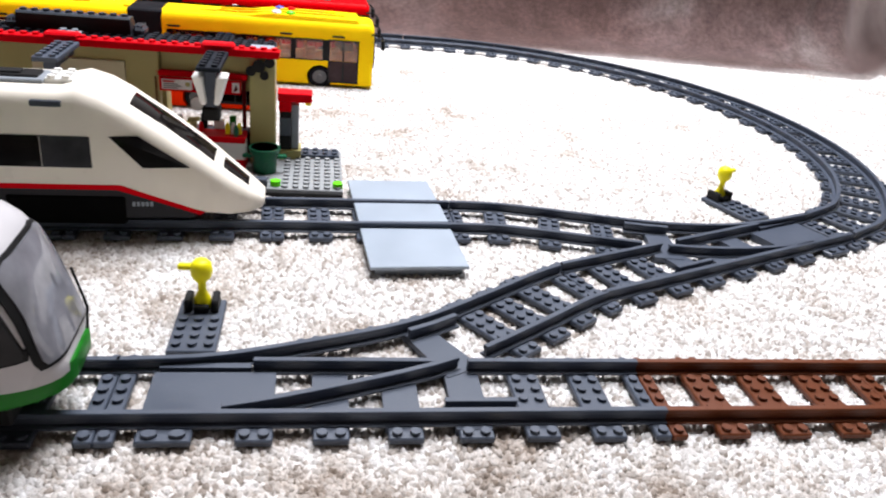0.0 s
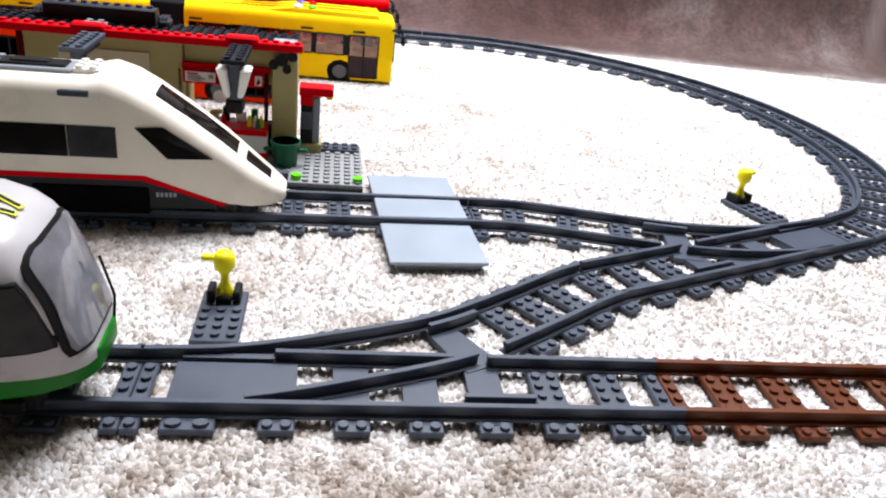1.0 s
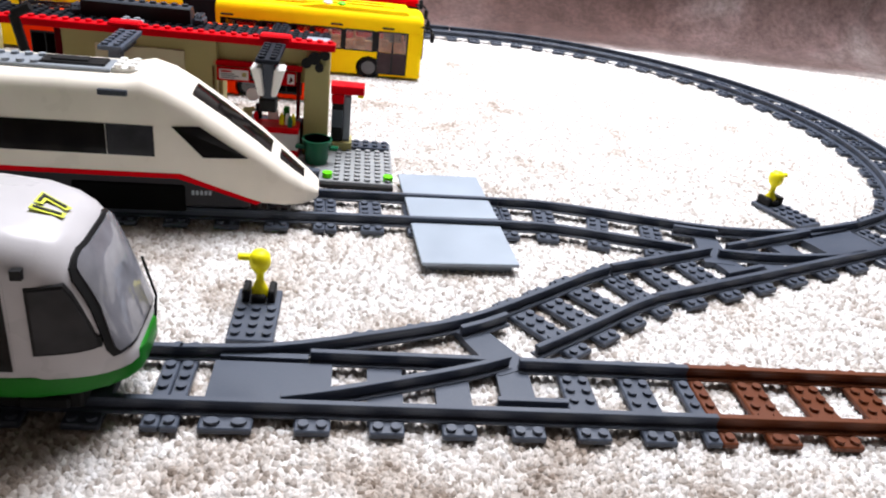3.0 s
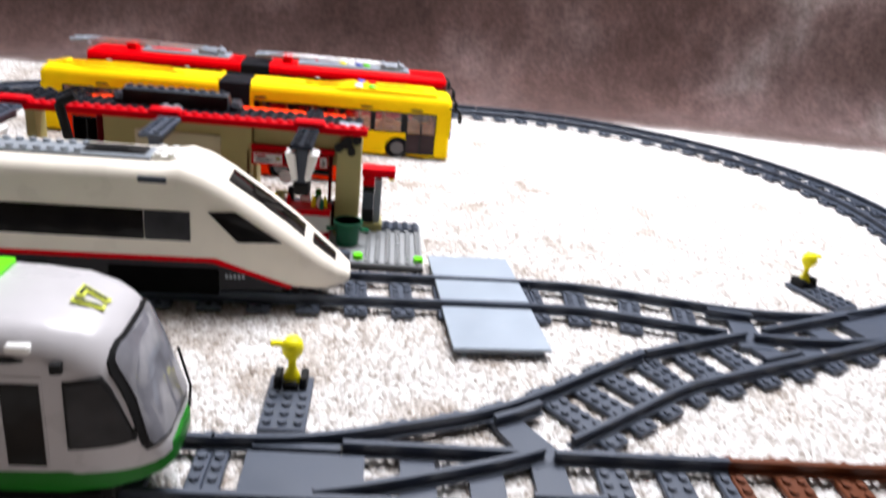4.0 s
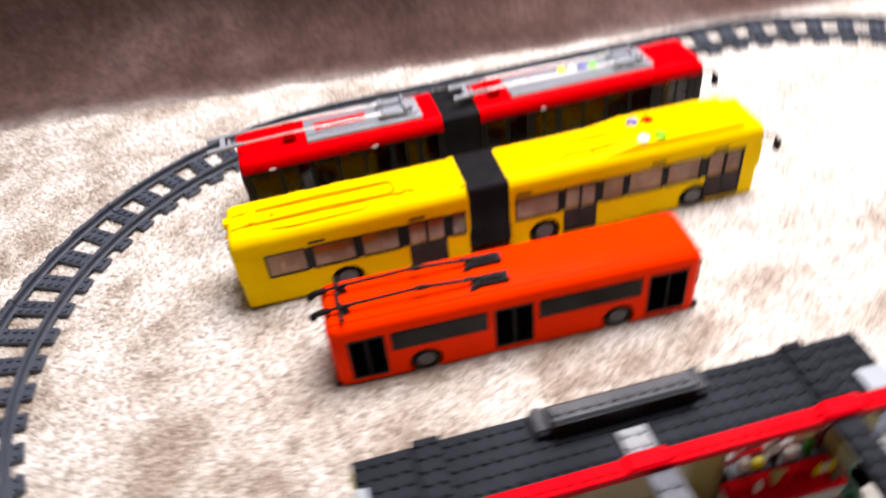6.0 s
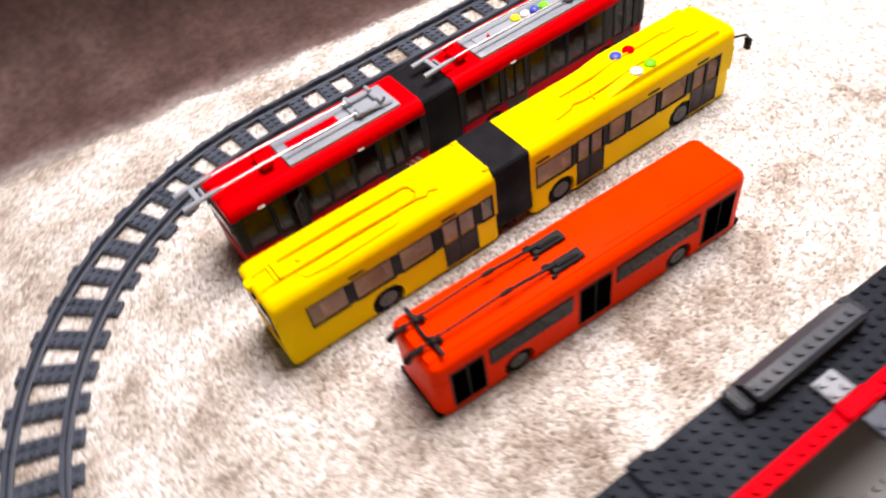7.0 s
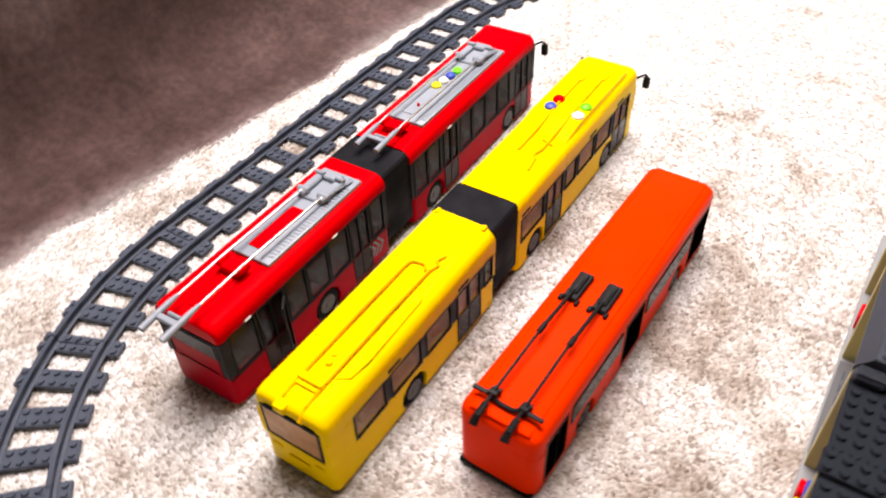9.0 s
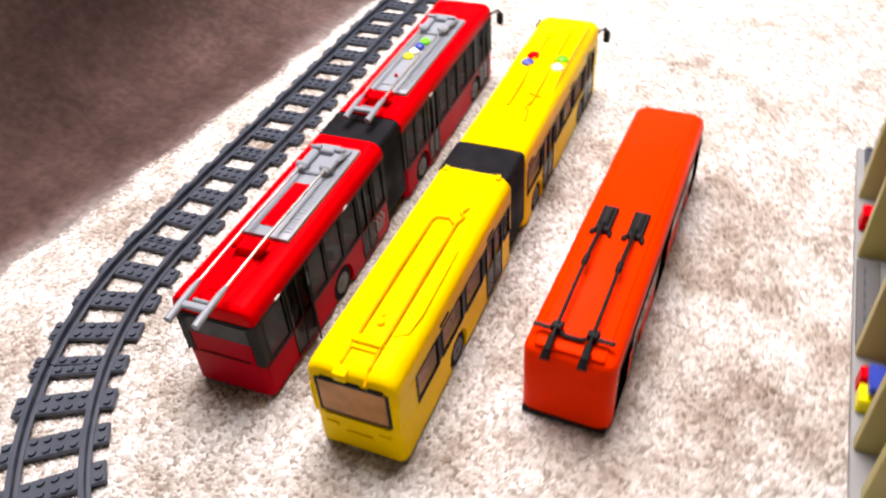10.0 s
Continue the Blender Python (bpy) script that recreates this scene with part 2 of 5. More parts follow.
SCREEN = smoked_glass("pale_grey_window", (0.17, 0.17, 0.19), 0.07)
SCREEN.node_tree.nodes["Principled BSDF"].inputs["Specular IOR Level"].default_value = 0.6
CLEAR = tinted_glass("clear_smoky_pane", (0.47, 0.44, 0.42), 0.04)
PEACH = tinted_glass("clear_peach_pane", (0.98, 0.84, 0.72), 0.06)
DOORLOW = smoked_glass("dark_door_panel", (0.035, 0.020, 0.022), 0.15)
SEAT = plastic("peach_seat_plastic", (0.88, 0.66, 0.50), 0.45, 0.03)
LINING = plastic("peach_lining_plastic", (0.92, 0.66, 0.42), 0.6, 0.0)
SEATGREY = plastic("pale_grey_seat_plastic", (0.30, 0.28, 0.27), 0.45, 0.03)
STICKER = plastic("yellow_green_sticker", (0.66, 0.72, 0.05), 0.4, 0.03)


# ---- mesh helpers ----
def part(name, bm, mat, parent=None, label=""):
    me = bpy.data.meshes.new(name)
    bm.normal_update()
    bm.to_mesh(me)
    bm.free()
    me.materials.append(mat)
    ob = new(name, me)
    if parent is not None:
        ob.parent = parent
    if label:
        ob["label"] = label
    return ob


def thing(name, label, category, m=None, group="", kind=""):
    ob = new(name)
    ob.empty_display_size = 0.02
    if m is not None:
        ob.matrix_world = m
    return tagged(ob, label, category, group, kind)


def smooth(ob, angle=40):
    me = ob.data
    me.polygons.foreach_set("use_smooth", [True] * len(me.polygons))
    me.set_sharp_from_angle(angle=radians(angle))
    return ob


def box(bm, x0, x1, y0, y1, z0, z1, bevel=0.0, seg=1):
    vs = [bm.verts.new((x, y, z)) for x in (x0, x1) for y in (y0, y1) for z in (z0, z1)]
    fs = [bm.faces.new([vs[i] for i in q]) for q in ((0, 1, 3, 2), (4, 6, 7, 5), (0, 4, 5, 1), (2, 3, 7, 6), (0, 2, 6, 4), (1, 5, 7, 3))]
    if bevel > 0:
        es = {e for f in fs for e in f.edges}
        bmesh.ops.bevel(bm, geom=list(es), offset=bevel, segments=seg, affect="EDGES", profile=0.5)
    return bm


def boxes(*rows, bevel=0.0, seg=1):
    bm = bmesh.new()
    for r in rows:
        box(bm, *r, bevel=bevel, seg=seg)
    return bm


def cyl(bm, p, q, r, n=10, r2=None, cap=True):
    p, q = Vector(p), Vector(q)
    r2 = r if r2 is None else r2
    m = (q - p).to_track_quat("Z", "Y").to_matrix()
    a = [bm.verts.new(p + m @ Vector((r * math.cos(t), r * math.sin(t), 0))) for t in (2 * math.pi * i / n for i in range(n))]
    b = [bm.verts.new(q + m @ Vector((r2 * math.cos(t), r2 * math.sin(t), 0))) for t in (2 * math.pi * i / n for i in range(n))]
    for i in range(n):
        j = (i + 1) % n
        bm.faces.new((a[i], a[j], b[j], b[i]))
    if cap:
        bm.faces.new(a[::-1])
        bm.faces.new(b)
    return bm


def tube(bm, points, r, n=6):
    for p, q in zip(points, points[1:]):
        cyl(bm, p, q, r, n)
    return bm


STUD_R, STUD_H = 0.0024, 0.0017


def studs(bm, xs, ys, z, n=8):
    for x in xs:
        for y in ys:
            cyl(bm, (x, y, z - 0.0003), (x, y, z + STUD_H), STUD_R, n)
    return bm


def extrude_profile(profile, y0, y1, bevel=0.0, seg=3, top=None):
    """A side outline in x and z, drawn across from y0 to y1; edges above `top` are rounded."""
    bm = bmesh.new()
    a = [bm.verts.new((x, y0, z)) for x, z in profile]
    b = [bm.verts.new((x, y1, z)) for x, z in profile]
    n = len(profile)
    bm.faces.new(a)
    bm.faces.new(b[::-1])
    for i in range(n):
        j = (i + 1) % n
        bm.faces.new((a[j], a[i], b[i], b[j]))
    bmesh.ops.recalc_face_normals(bm, faces=bm.faces)
    if bevel > 0:
        pick = [e for e in bm.edges if top is None or max(v.co.z for v in e.verts) > top]
        bmesh.ops.bevel(bm, geom=pick, offset=bevel, segments=seg, affect="EDGES", profile=0.5, clamp_overlap=True)
    return bm


def loft(sections, nc=5):
    """Rounded-box cross-sections along x: (x, half width, bottom, top, top corner radius, bottom corner radius)."""
    bm, rings = bmesh.new(), []
    for x, w, zb, zt, rt, rb in sections:
        ring = []
        for cx, cz, r, a0 in ((w - rb, zb + rb, rb, -90), (w - rt, zt - rt, rt, 0), (-w + rt, zt - rt, rt, 90), (-w + rb, zb + rb, rb, 180)):
            for k in range(nc):
                a = radians(a0 + 90 * k / (nc - 1))
                ring.append(bm.verts.new((x, cx + r * math.cos(a), cz + r * math.sin(a))))
        rings.append(ring)
    n = len(rings[0])
    for r0, r1 in zip(rings, rings[1:]):
        for i in range(n):
            j = (i + 1) % n
            bm.faces.new((r0[i], r0[j], r1[j], r1[i]))
    bm.faces.new(rings[0][::-1])
    bm.faces.new(rings[-1])
    bmesh.ops.recalc_face_normals(bm, faces=bm.faces)
    return bm


def slab(points, y, depth):
    """A flat pane: an outline in x and z at the side plane y, `depth` thick along y (towards minus)."""
    bm = bmesh.new()
    a = [bm.verts.new((x, y, z)) for x, z in points]
    b = [bm.verts.new((x, y - depth, z)) for x, z in points]
    n = len(points)
    bm.faces.new(a)
    bm.faces.new(b[::-1])
    for i in range(n):
        j = (i + 1) % n
        bm.faces.new((a[j], a[i], b[i], b[j]))
    bmesh.ops.recalc_face_normals(bm, faces=bm.faces)
    return bm


# ---- the room ----
def carpet_height(x, y):
    return 0.0012 * noise.noise(Vector((x * 9, y * 9, 0))) - 0.0008


bm = bmesh.new()
bmesh.ops.create_grid(bm, x_segments=120, y_segments=120, size=2.6)
for v in bm.verts:
    v.co.z = carpet_height(v.co.x, v.co.y)
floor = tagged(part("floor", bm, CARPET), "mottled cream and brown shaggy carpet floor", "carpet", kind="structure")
smooth(floor)


def sofa_front(x):
    """The line along which the upholstery stands, and where it turns at the corner."""
    return 1.035 - 0.115 * x + np.maximum(0, x - 0.72)


def carpet_pile():
    """Twisted yarn loops lying all ways over the stretch of carpet round the railway."""
    rng = np.random.default_rng(5)
    step = 0.0028
    xs, ys = np.meshgrid(np.arange(-0.92, 0.78, step), np.arange(-0.16, 1.12, step))
    x, y = xs.ravel(), ys.ravel()
    x, y = x + rng.uniform(-0.5, 0.5, len(x)) * step, y + rng.uniform(-0.5, 0.5, len(x)) * step
    # the pile is pressed down where the foot of the upholstery spreads over it, and lies flatter round the buses
    keep = y < sofa_front(x) - 0.095
    x, y = x[keep], y[keep]
    n = len(x)
    press = np.clip((sofa_front(x) - 0.125 - y) / 0.06, 0.15, 1)
    press *= 1 - 0.4 * np.clip((y - 0.30) / 0.20, 0, 1)
    h, r, half = rng.uniform(0.0006, 0.0018, n) * press, rng.uniform(0.0010, 0.0015, n), rng.uniform(0.0016, 0.0030, n)
    turn = 1.6 + 1.1 * np.sin(x * 23 + 2 * np.sin(y * 17)) + rng.normal(0, 1.1, n)
    c, s = np.cos(turn), np.sin(turn)
    tilt = rng.uniform(-0.0004, 0.0004, n)
    co = np.zeros((n, 6, 3))
    for k, (u, v, w) in enumerate(((-0.8, -1, 0), (0.8, -1, 0), (0.8, 1, 0), (-0.8, 1, 0), (-0.5, 0, 1), (0.5, 0, 1))):
        px, py = u * half, v * r
        co[:, k] = np.stack((x + c * px - s * py, y + s * px + c * py, w * h + (w - 1) * 0.0010 + w * u * tilt), 1)
    base = np.arange(n)[:, None] * 6
    faces = [(base + np.array(t)).tolist() for t in ((0, 1, 5, 4), (2, 3, 4, 5), (1, 2, 5), (3, 0, 4))]
    me = bpy.data.meshes.new("carpet_pile")
    me.from_pydata(co.reshape(-1, 3).tolist(), [], faces[0] + faces[1] + faces[2] + faces[3])
    me.materials.append(PILE)
    me.polygons.foreach_set("use_smooth", [True] * len(me.polygons))
    return tagged(new("carpet_pile", me), "shaggy loop pile of cream, beige and brown yarn", "carpet pile", kind="stuff")


carpet_pile()


def plush_wall():
    """The front of a low brown velour seat behind the railway: soft folds, a foot spread over the carpet, a rounded edge and the flat top behind it."""
    bm = bmesh.new()
    cols = 260
    profile = [(-0.062 * math.exp(-z / 0.055) - 0.050 * math.exp(-z / 0.018) - 0.036 * math.exp(-z / 0.006) - 0.012 * math.exp(-z / 0.0025), z) for z in (0.21 * (j / 26) ** 2.4 for j in range(27))]
    profile += [(0.12 * (1 - math.cos(a)), 0.21 + 0.10 * math.sin(a)) for a in (radians(8 * k) for k in range(1, 12))]
    profile += [(0.12 + 0.06 * k * k, 0.31 + 0.002 * k) for k in range(1, 5)]
    grid = []
    for i in range(cols + 1):
        x = -2.5 + 5.0 * i / cols
        back = float(sofa_front(x))
        line = []
        for j, (out, z) in enumerate(profile):
            fold = 0.020 * noise.noise(Vector((x * 3.1, z * 0.7, 3))) + 0.007 * noise.noise(Vector((x * 11, z * 1.6, 8)))
            crease = 0.034 * math.exp(-((x - 0.70 - 0.10 * z) / 0.028) ** 2) + 0.012 * math.exp(-((x + 0.43 - 0.02 * z) / 0.016) ** 2)
            puff = 0.010 * noise.noise(Vector((x * 5, z * 9, 1))) * min(1, max(0, (z - 0.15) / 0.1))
            ragged = 0.010 * noise.noise(Vector((x * 22, 0, 5))) * math.exp(-z / 0.02)
            y = min(back + out + ragged + (fold + crease) * min(1, z / 0.08), 2.44 + 0.0008 * j)
            line.append(bm.verts.new((x, y, z - 0.002 + puff)))
        grid.append(line)
    for a, b in zip(grid, grid[1:]):
        for j in range(len(profile) - 1):
            bm.faces.new((a[j], b[j], b[j + 1], a[j + 1]))
    bmesh.ops.solidify(bm, geom=bm.faces[:], thickness=-0.02)
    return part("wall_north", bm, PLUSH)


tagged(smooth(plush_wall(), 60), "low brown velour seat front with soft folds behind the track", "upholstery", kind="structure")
# south side is unseen and added: a dark screen that cuts bounced light
for name, row in (("wall_backing", (-2.6, 2.6, 2.5, 2.6, 0, 2.5)), ("south_dark_screen", (-2.49, 2.49, -0.90, -0.80, -0.004, 2.5)), ("wall_west", (-2.6, -2.5, -2.5, 2.5, 0, 2.5)), ("wall_east", (2.5, 2.6, -2.5, 2.5, 0, 2.5))):
    south = name == "south_dark_screen"
    tagged(part(name, boxes(row), GLOOM if south else PAINT), "unseen dark brown screen added to cut light from the south" if south else "plain pale painted room wall", "wall", kind="structure")
tagged(part("ceiling", boxes((-2.6, 2.6, -2.6, 2.6, 2.5, 2.6)), PAINT), "plain white ceiling", "ceiling", kind="structure")


# ---- railway ----
TRACK_Z = 0.0015
GAUGE, PITCH = 0.020, 0.032


def line_path(x, y, heading, length, n=2):
    c, s = math.cos(radians(heading)), math.sin(radians(heading))
    return [Vector((x + c * length * i / (n - 1), y + s * length * i / (n - 1))) for i in range(n)]


def arc_path(x, y, heading, radius, turn, n=9):
    """An arc to the left from a place and heading."""
    cx, cy = x - radius * math.sin(radians(heading)), y + radius * math.cos(radians(heading))
    return [Vector((cx + radius * math.sin(radians(heading + turn * i / (n - 1))), cy - radius * math.cos(radians(heading + turn * i / (n - 1))))) for i in range(n)]


def spline_path(points, n=6):
    """A smooth curve through the points."""
    P = [Vector(p) for p in points]
    P = [2 * P[0] - P[1]] + P + [2 * P[-1] - P[-2]]
    out = []
    for a, b, c, d in zip(P, P[1:], P[2:], P[3:]):
        for k in range(n):
            t = k / n
            out.append(0.5 * (2 * b + (c - a) * t + (2 * a - 5 * b + 4 * c - d) * t * t + (3 * b - a - 3 * c + d) * t ** 3))
    return out + [P[-2]]


def along(path, s):
    """The place and heading s metres along a path."""
    for a, b in zip(path, path[1:]):
        d = (b - a).length
        if s <= d or b is path[-1]:
            return a + (b - a) * (s / d), math.atan2(b.y - a.y, b.x - a.x)
        s -= d


def length_of(path):
    return sum((b - a).length for a, b in zip(path, path[1:]))


RAIL = [(-0.0036, 0.0030), (0.0036, 0.0030), (0.0036, 0.0040), (0.0030, 0.0044), (0.0010, 0.0046), (0.0009, 0.0076), (0.0016, 0.0082), (0.0017, 0.0099), (0.0014, 0.0102), (-0.0014, 0.0102), (-0.0017, 0.0099), (-0.0016, 0.0082), (-0.0009, 0.0076), (-0.0010, 0.0046), (-0.0030, 0.0044), (-0.0036, 0.0040)]


def rail_mesh(path, offset, s0=0.0, s1=None):
    """One rail: an upright head on a broad foot, `offset` metres to the left of the path."""
    total = length_of(path)
    s1 = total if s1 is None else s1
    n = max(2, int((s1 - s0) / 0.012) + 1)
    bm, rings = bmesh.new(), []
    for i in range(n):
        p, h = along(path, s0 + (s1 - s0) * i / (n - 1))
        nx, ny = -math.sin(h), math.cos(h)
        rings.append([bm.verts.new((p.x + nx * (offset + u), p.y + ny * (offset + u), TRACK_Z + w)) for u, w in RAIL])
    k = len(RAIL)
    for a, b in zip(rings, rings[1:]):
        for i in range(k):
            j = (i + 1) % k
            bm.faces.new((a[i], a[j], b[j], b[i]))
    bm.faces.new(rings[0][::-1])
    bm.faces.new(rings[-1])
    bmesh.ops.recalc_face_normals(bm, faces=bm.faces)
    return bm


def sleeper_mesh(half):
    """A studded tie, 2 by 8 studs; a half one, 1 by 8, at a section's end (along +x)."""
    x0, x1 = (0.0002, 0.0078) if half else (-0.0079, 0.0079)
    bm = boxes((x0, x1, -0.0319, 0.0319, 0.0, 0.0034), bevel=0.0006)
    studs(bm, (0.004,) if half else (-0.004, 0.004), (-0.028, -0.012, -0.004, 0.004, 0.012, 0.028), 0.0034)
    me = bpy.data.meshes.new("sleeper")
    bm.to_mesh(me)
    bm.free()
    return me


def coloured(me, mat):
    me = me.copy()
    me.materials.append(mat)
    return me


full, halfm = sleeper_mesh(False), sleeper_mesh(True)
TIES = {m: (coloured(full, m), coloured(halfm, m)) for m in (GREY, BROWN)}


def sleeper(parent, mat, p, h, half=False, flip=False):
    ob = new("sleeper", TIES[mat][1 if half else 0])
    ob.parent = parent
    ob.matrix_basis = pose(p.x, p.y, TRACK_Z + 0.0008 * noise.noise(Vector((p.x * 20, p.y * 20, 0))), 0, 0, math.degrees(h) + (180 if flip else 0))
    return ob


def track_section(path, mat, label, ties=3):
    t = thing("train_track", label, "toy track", group="sections of the toy railway")
    L = length_of(path)
    for side in (-1, 1):
        part("rail", rail_mesh(path, side * GAUGE), mat, t)
    p, h = along(path, 0)
    sleeper(t, mat, p, h, True)
    p, h = along(path, L)
    sleeper(t, mat, p, h, True, True)
    for k in range(ties):
        p, h = along(path, L * (k + 1) / (ties + 1))
        sleeper(t, mat, p, h)
    return t


GREY_STRAIGHT = "dark grey studded plastic straight track on the carpet"
GREY_CURVE = "dark grey studded plastic curved track on the carpet"
FRONT, FRONT_TURN = Vector((-0.256, 0.003)), -1.2


def on_front(d):
    """A place d metres along the front track from the switch's toe."""
    return FRONT + d * Vector((math.cos(radians(FRONT_TURN)), math.sin(radians(FRONT_TURN))))


for k in range(5):
    track_section(line_path(*on_front(-0.128 * (k + 1)), FRONT_TURN, 0.128), GREY, GREY_STRAIGHT)
for k in range(4):
    track_section(line_path(*on_front(0.256 + 0.128 * k), FRONT_TURN, 0.128), BROWN, "reddish brown studded plastic straight track on the carpet")

# the loop round the carpet
EAST, EAST_TURN = (0.238, 0.206), 22.0
TOP_Y, WEST_X = 0.850, -0.430


def cut(path, s0, s1, n=11):
    return [along(path, s0 + (s1 - s0) * i / (n - 1))[0] for i in range(n)]


bend = spline_path([EAST, (0.292, 0.241), (0.340, 0.315), (0.366, 0.405), (0.369, 0.498), (0.350, 0.590), (0.305, 0.680), (0.236, 0.757), (0.152, 0.812), (0.062, 0.843), (-0.030, TOP_Y)], 12)
count = round(length_of(bend) / 0.128)
for k in range(count):
    L = length_of(bend) / count
    track_section(cut(bend, L * k, L * (k + 1)), GREY, GREY_CURVE)
for k in range(3):
    step = (-0.030 - WEST_X) / 3
    track_section(line_path(-0.030 - k * step, TOP_Y, 180, step), GREY, GREY_STRAIGHT)
x, y = WEST_X, TOP_Y
for k in range(5):
    p = arc_path(x, y, 180 + 22.5 * k, 0.32, 22.5)
    track_section(p, GREY, GREY_CURVE)
    x, y = p[-1]

# the station track
STATION_JOINT, STATION_TURN = (-0.065, 0.207), 181.5
for k in range(6):
    c, s = math.cos(radians(STATION_TURN)), math.sin(radians(STATION_TURN))
    track_section(line_path(STATION_JOINT[0] + c * 0.128 * k, STATION_JOINT[1] + s * 0.128 * k, STATION_TURN, 0.128), GREY, GREY_STRAIGHT)


def switch_lever(parent, foot, heading, out):
    """The studded lever plate beside a switch, with its yellow throw lever."""
    m = pose(foot.x, foot.y, TRACK_Z, 0, 0, math.degrees(heading))
    bm = boxes((-0.012, 0.012, 0.0, 0.052, 0.0, 0.0034), bevel=0.0006)
    studs(bm, (-0.008, 0.0, 0.008), (0.006, 0.014, 0.022, 0.030), 0.0034)
    plate = part("lever_plate", bm, GREY, parent)
    plate.matrix_basis = m @ Matrix.Diagonal((1, out, 1, 1))
    bm = boxes((-0.009, -0.0050, 0.037, 0.050, 0.0030, 0.0105), (0.0050, 0.009, 0.037, 0.050, 0.0030, 0.0105), (-0.004, 0.004, 0.036, 0.040, 0.0030, 0.0075), bevel=0.0008)
    fork = part("lever_bracket", bm, BLACK, plate)
    bm = bmesh.new()
    rings = []
    for z, r in ((0.004, 0.0046), (0.0085, 0.0046), (0.0110, 0.0034), (0.014, 0.0022), (0.0185, 0.0022), (0.0205, 0.0040), (0.0230, 0.0056), (0.0260, 0.0060), (0.0295, 0.0055), (0.0318, 0.0034)):
        rings.append([bm.verts.new((r * math.cos(math.pi * k / 6), 0.044 + r * math.sin(math.pi * k / 6), z)) for k in range(12)])
    for a, b in zip(rings, rings[1:]):
        for k in range(12):
            bm.faces.new((a[k], a[(k + 1) % 12], b[(k + 1) % 12], b[k]))
    bm.faces.new(rings[0][::-1])
    bm.faces.new(rings[-1])
    lever = smooth(part("lever", bm, BRIGHT, plate, "bright yellow throw lever"), 50)
    part("lever_arm", boxes((-0.012, -0.004, 0.0422, 0.0458, 0.0262, 0.0295), bevel=0.0008), BRIGHT, plate)


def railway_switch(straight, branch, hand, label, lever=0.029):
    """A switch: stock rails, crossing rails with a frog, flat plates, studded ties and a lever. hand: +1 where the branch leaves to the left."""
    t = thing("railway_switch", label, "toy switch", group="switches of the toy railway")
    g = hand * GAUGE
    part("stock_rail", rail_mesh(straight, -g), GREY, t)
    part("stock_rail", rail_mesh(branch, g), GREY, t)
    Lb = length_of(branch)
    part("point_blade", rail_mesh(straight, g, 0.061, 0.150), GREY, t)
    part("wing_rail", rail_mesh(straight, g, 0.166, 0.256), GREY, t)
    part("point_blade", rail_mesh(branch, -g, 0.046, 0.158), GREY, t)
    part("wing_rail", rail_mesh(branch, -g, 0.176, Lb), GREY, t)
    part("guard_rail", rail_mesh(straight, -0.62 * g, 0.150, 0.184), GREY, t)
    part("guard_rail", rail_mesh(branch, 0.62 * g, 0.150, 0.184), GREY, t)

    def plate(name, path, s0, s1, v0, v1, z=0.0034):
        bm = bmesh.new()
        a, b = [], []
        for s in np.linspace(s0, s1, 5):
            p, h = along(path, s)
            for ring, zz in ((a, 0.0), (b, z)):
                for v in (v0, v1):
                    ring.append(bm.verts.new((p.x - math.sin(h) * v, p.y + math.cos(h) * v, TRACK_Z + zz)))
        for i in range(4):
            j = 2 * i
            bm.faces.new((b[j], b[j + 1], b[j + 3], b[j + 2]))
            bm.faces.new((a[j], b[j], b[j + 2], a[j + 2]))
            bm.faces.new((a[j + 1], a[j + 3], b[j + 3], b[j + 1]))
        bm.faces.new((a[0], a[1], b[1], b[0]))
        bm.faces.new((a[-2], b[-2], b[-1], a[-1]))
        bmesh.ops.recalc_face_normals(bm, faces=bm.faces)
        part(name, bm, GREY, t)

    p, h = along(straight, 0)
    sleeper(t, GREY, p, h, True)
    # ends of the broad tie and flat cover over the blades
    plate("blade_cover", straight, 0.016, 0.072, -0.016, 0.016, 0.0050)
    plate("blade_slide", straight, 0.018, 0.060, *sorted((g * 0.86, g * 1.06)), 0.0068)
    plate("frog_plate", straight, 0.089, 0.106, -0.024, 0.024)
    plate("frog_plate", straight, 0.122, 0.139, -0.024, 0.024)
    plate("frog_plate", straight, 0.154, 0.171, -0.026, 0.026, 0.0036)
    plate("frog_plate", branch, 0.150, 0.168, -0.026, 0.030, 0.0040)
    end = boxes((-0.0079, 0.0079, -0.0319, -0.0230, 0.0, 0.0034), bevel=0.0006)
    studs(end, (-0.004, 0.004), (-0.028,), 0.0034)
    me = bpy.data.meshes.new("sleeper_end")
    end.to_mesh(me)
    end.free()
    me.materials.append(GREY)
    for path, side, places in ((straight, -hand, (0.0275, 0.065, 0.098, 0.131, 0.163)), (branch, hand, (0.098, 0.130, 0.162))):
        for s in places:
            p, h = along(path, s)
            ob = new("sleeper_end", me)
            ob.parent = t
            ob.matrix_basis = pose(p.x, p.y, TRACK_Z, 0, 0, math.degrees(h) + (0 if side < 0 else 180)) @ Matrix.Diagonal((1.45 if s < 0.05 else 1.0, 1, 1, 1))
    for s in (0.194, 0.226):
        p, h = along(straight, s)
        sleeper(t, GREY, p, h)
    p, h = along(straight, 0.256)
    sleeper(t, GREY, p, h, True, True)
    for s in np.linspace(0.200, Lb - 0.032, max(1, round((Lb - 0.232) / 0.032) + 1)):
        p, h = along(branch, float(s))
        sleeper(t, GREY, p, h)
    p, h = along(branch, Lb)
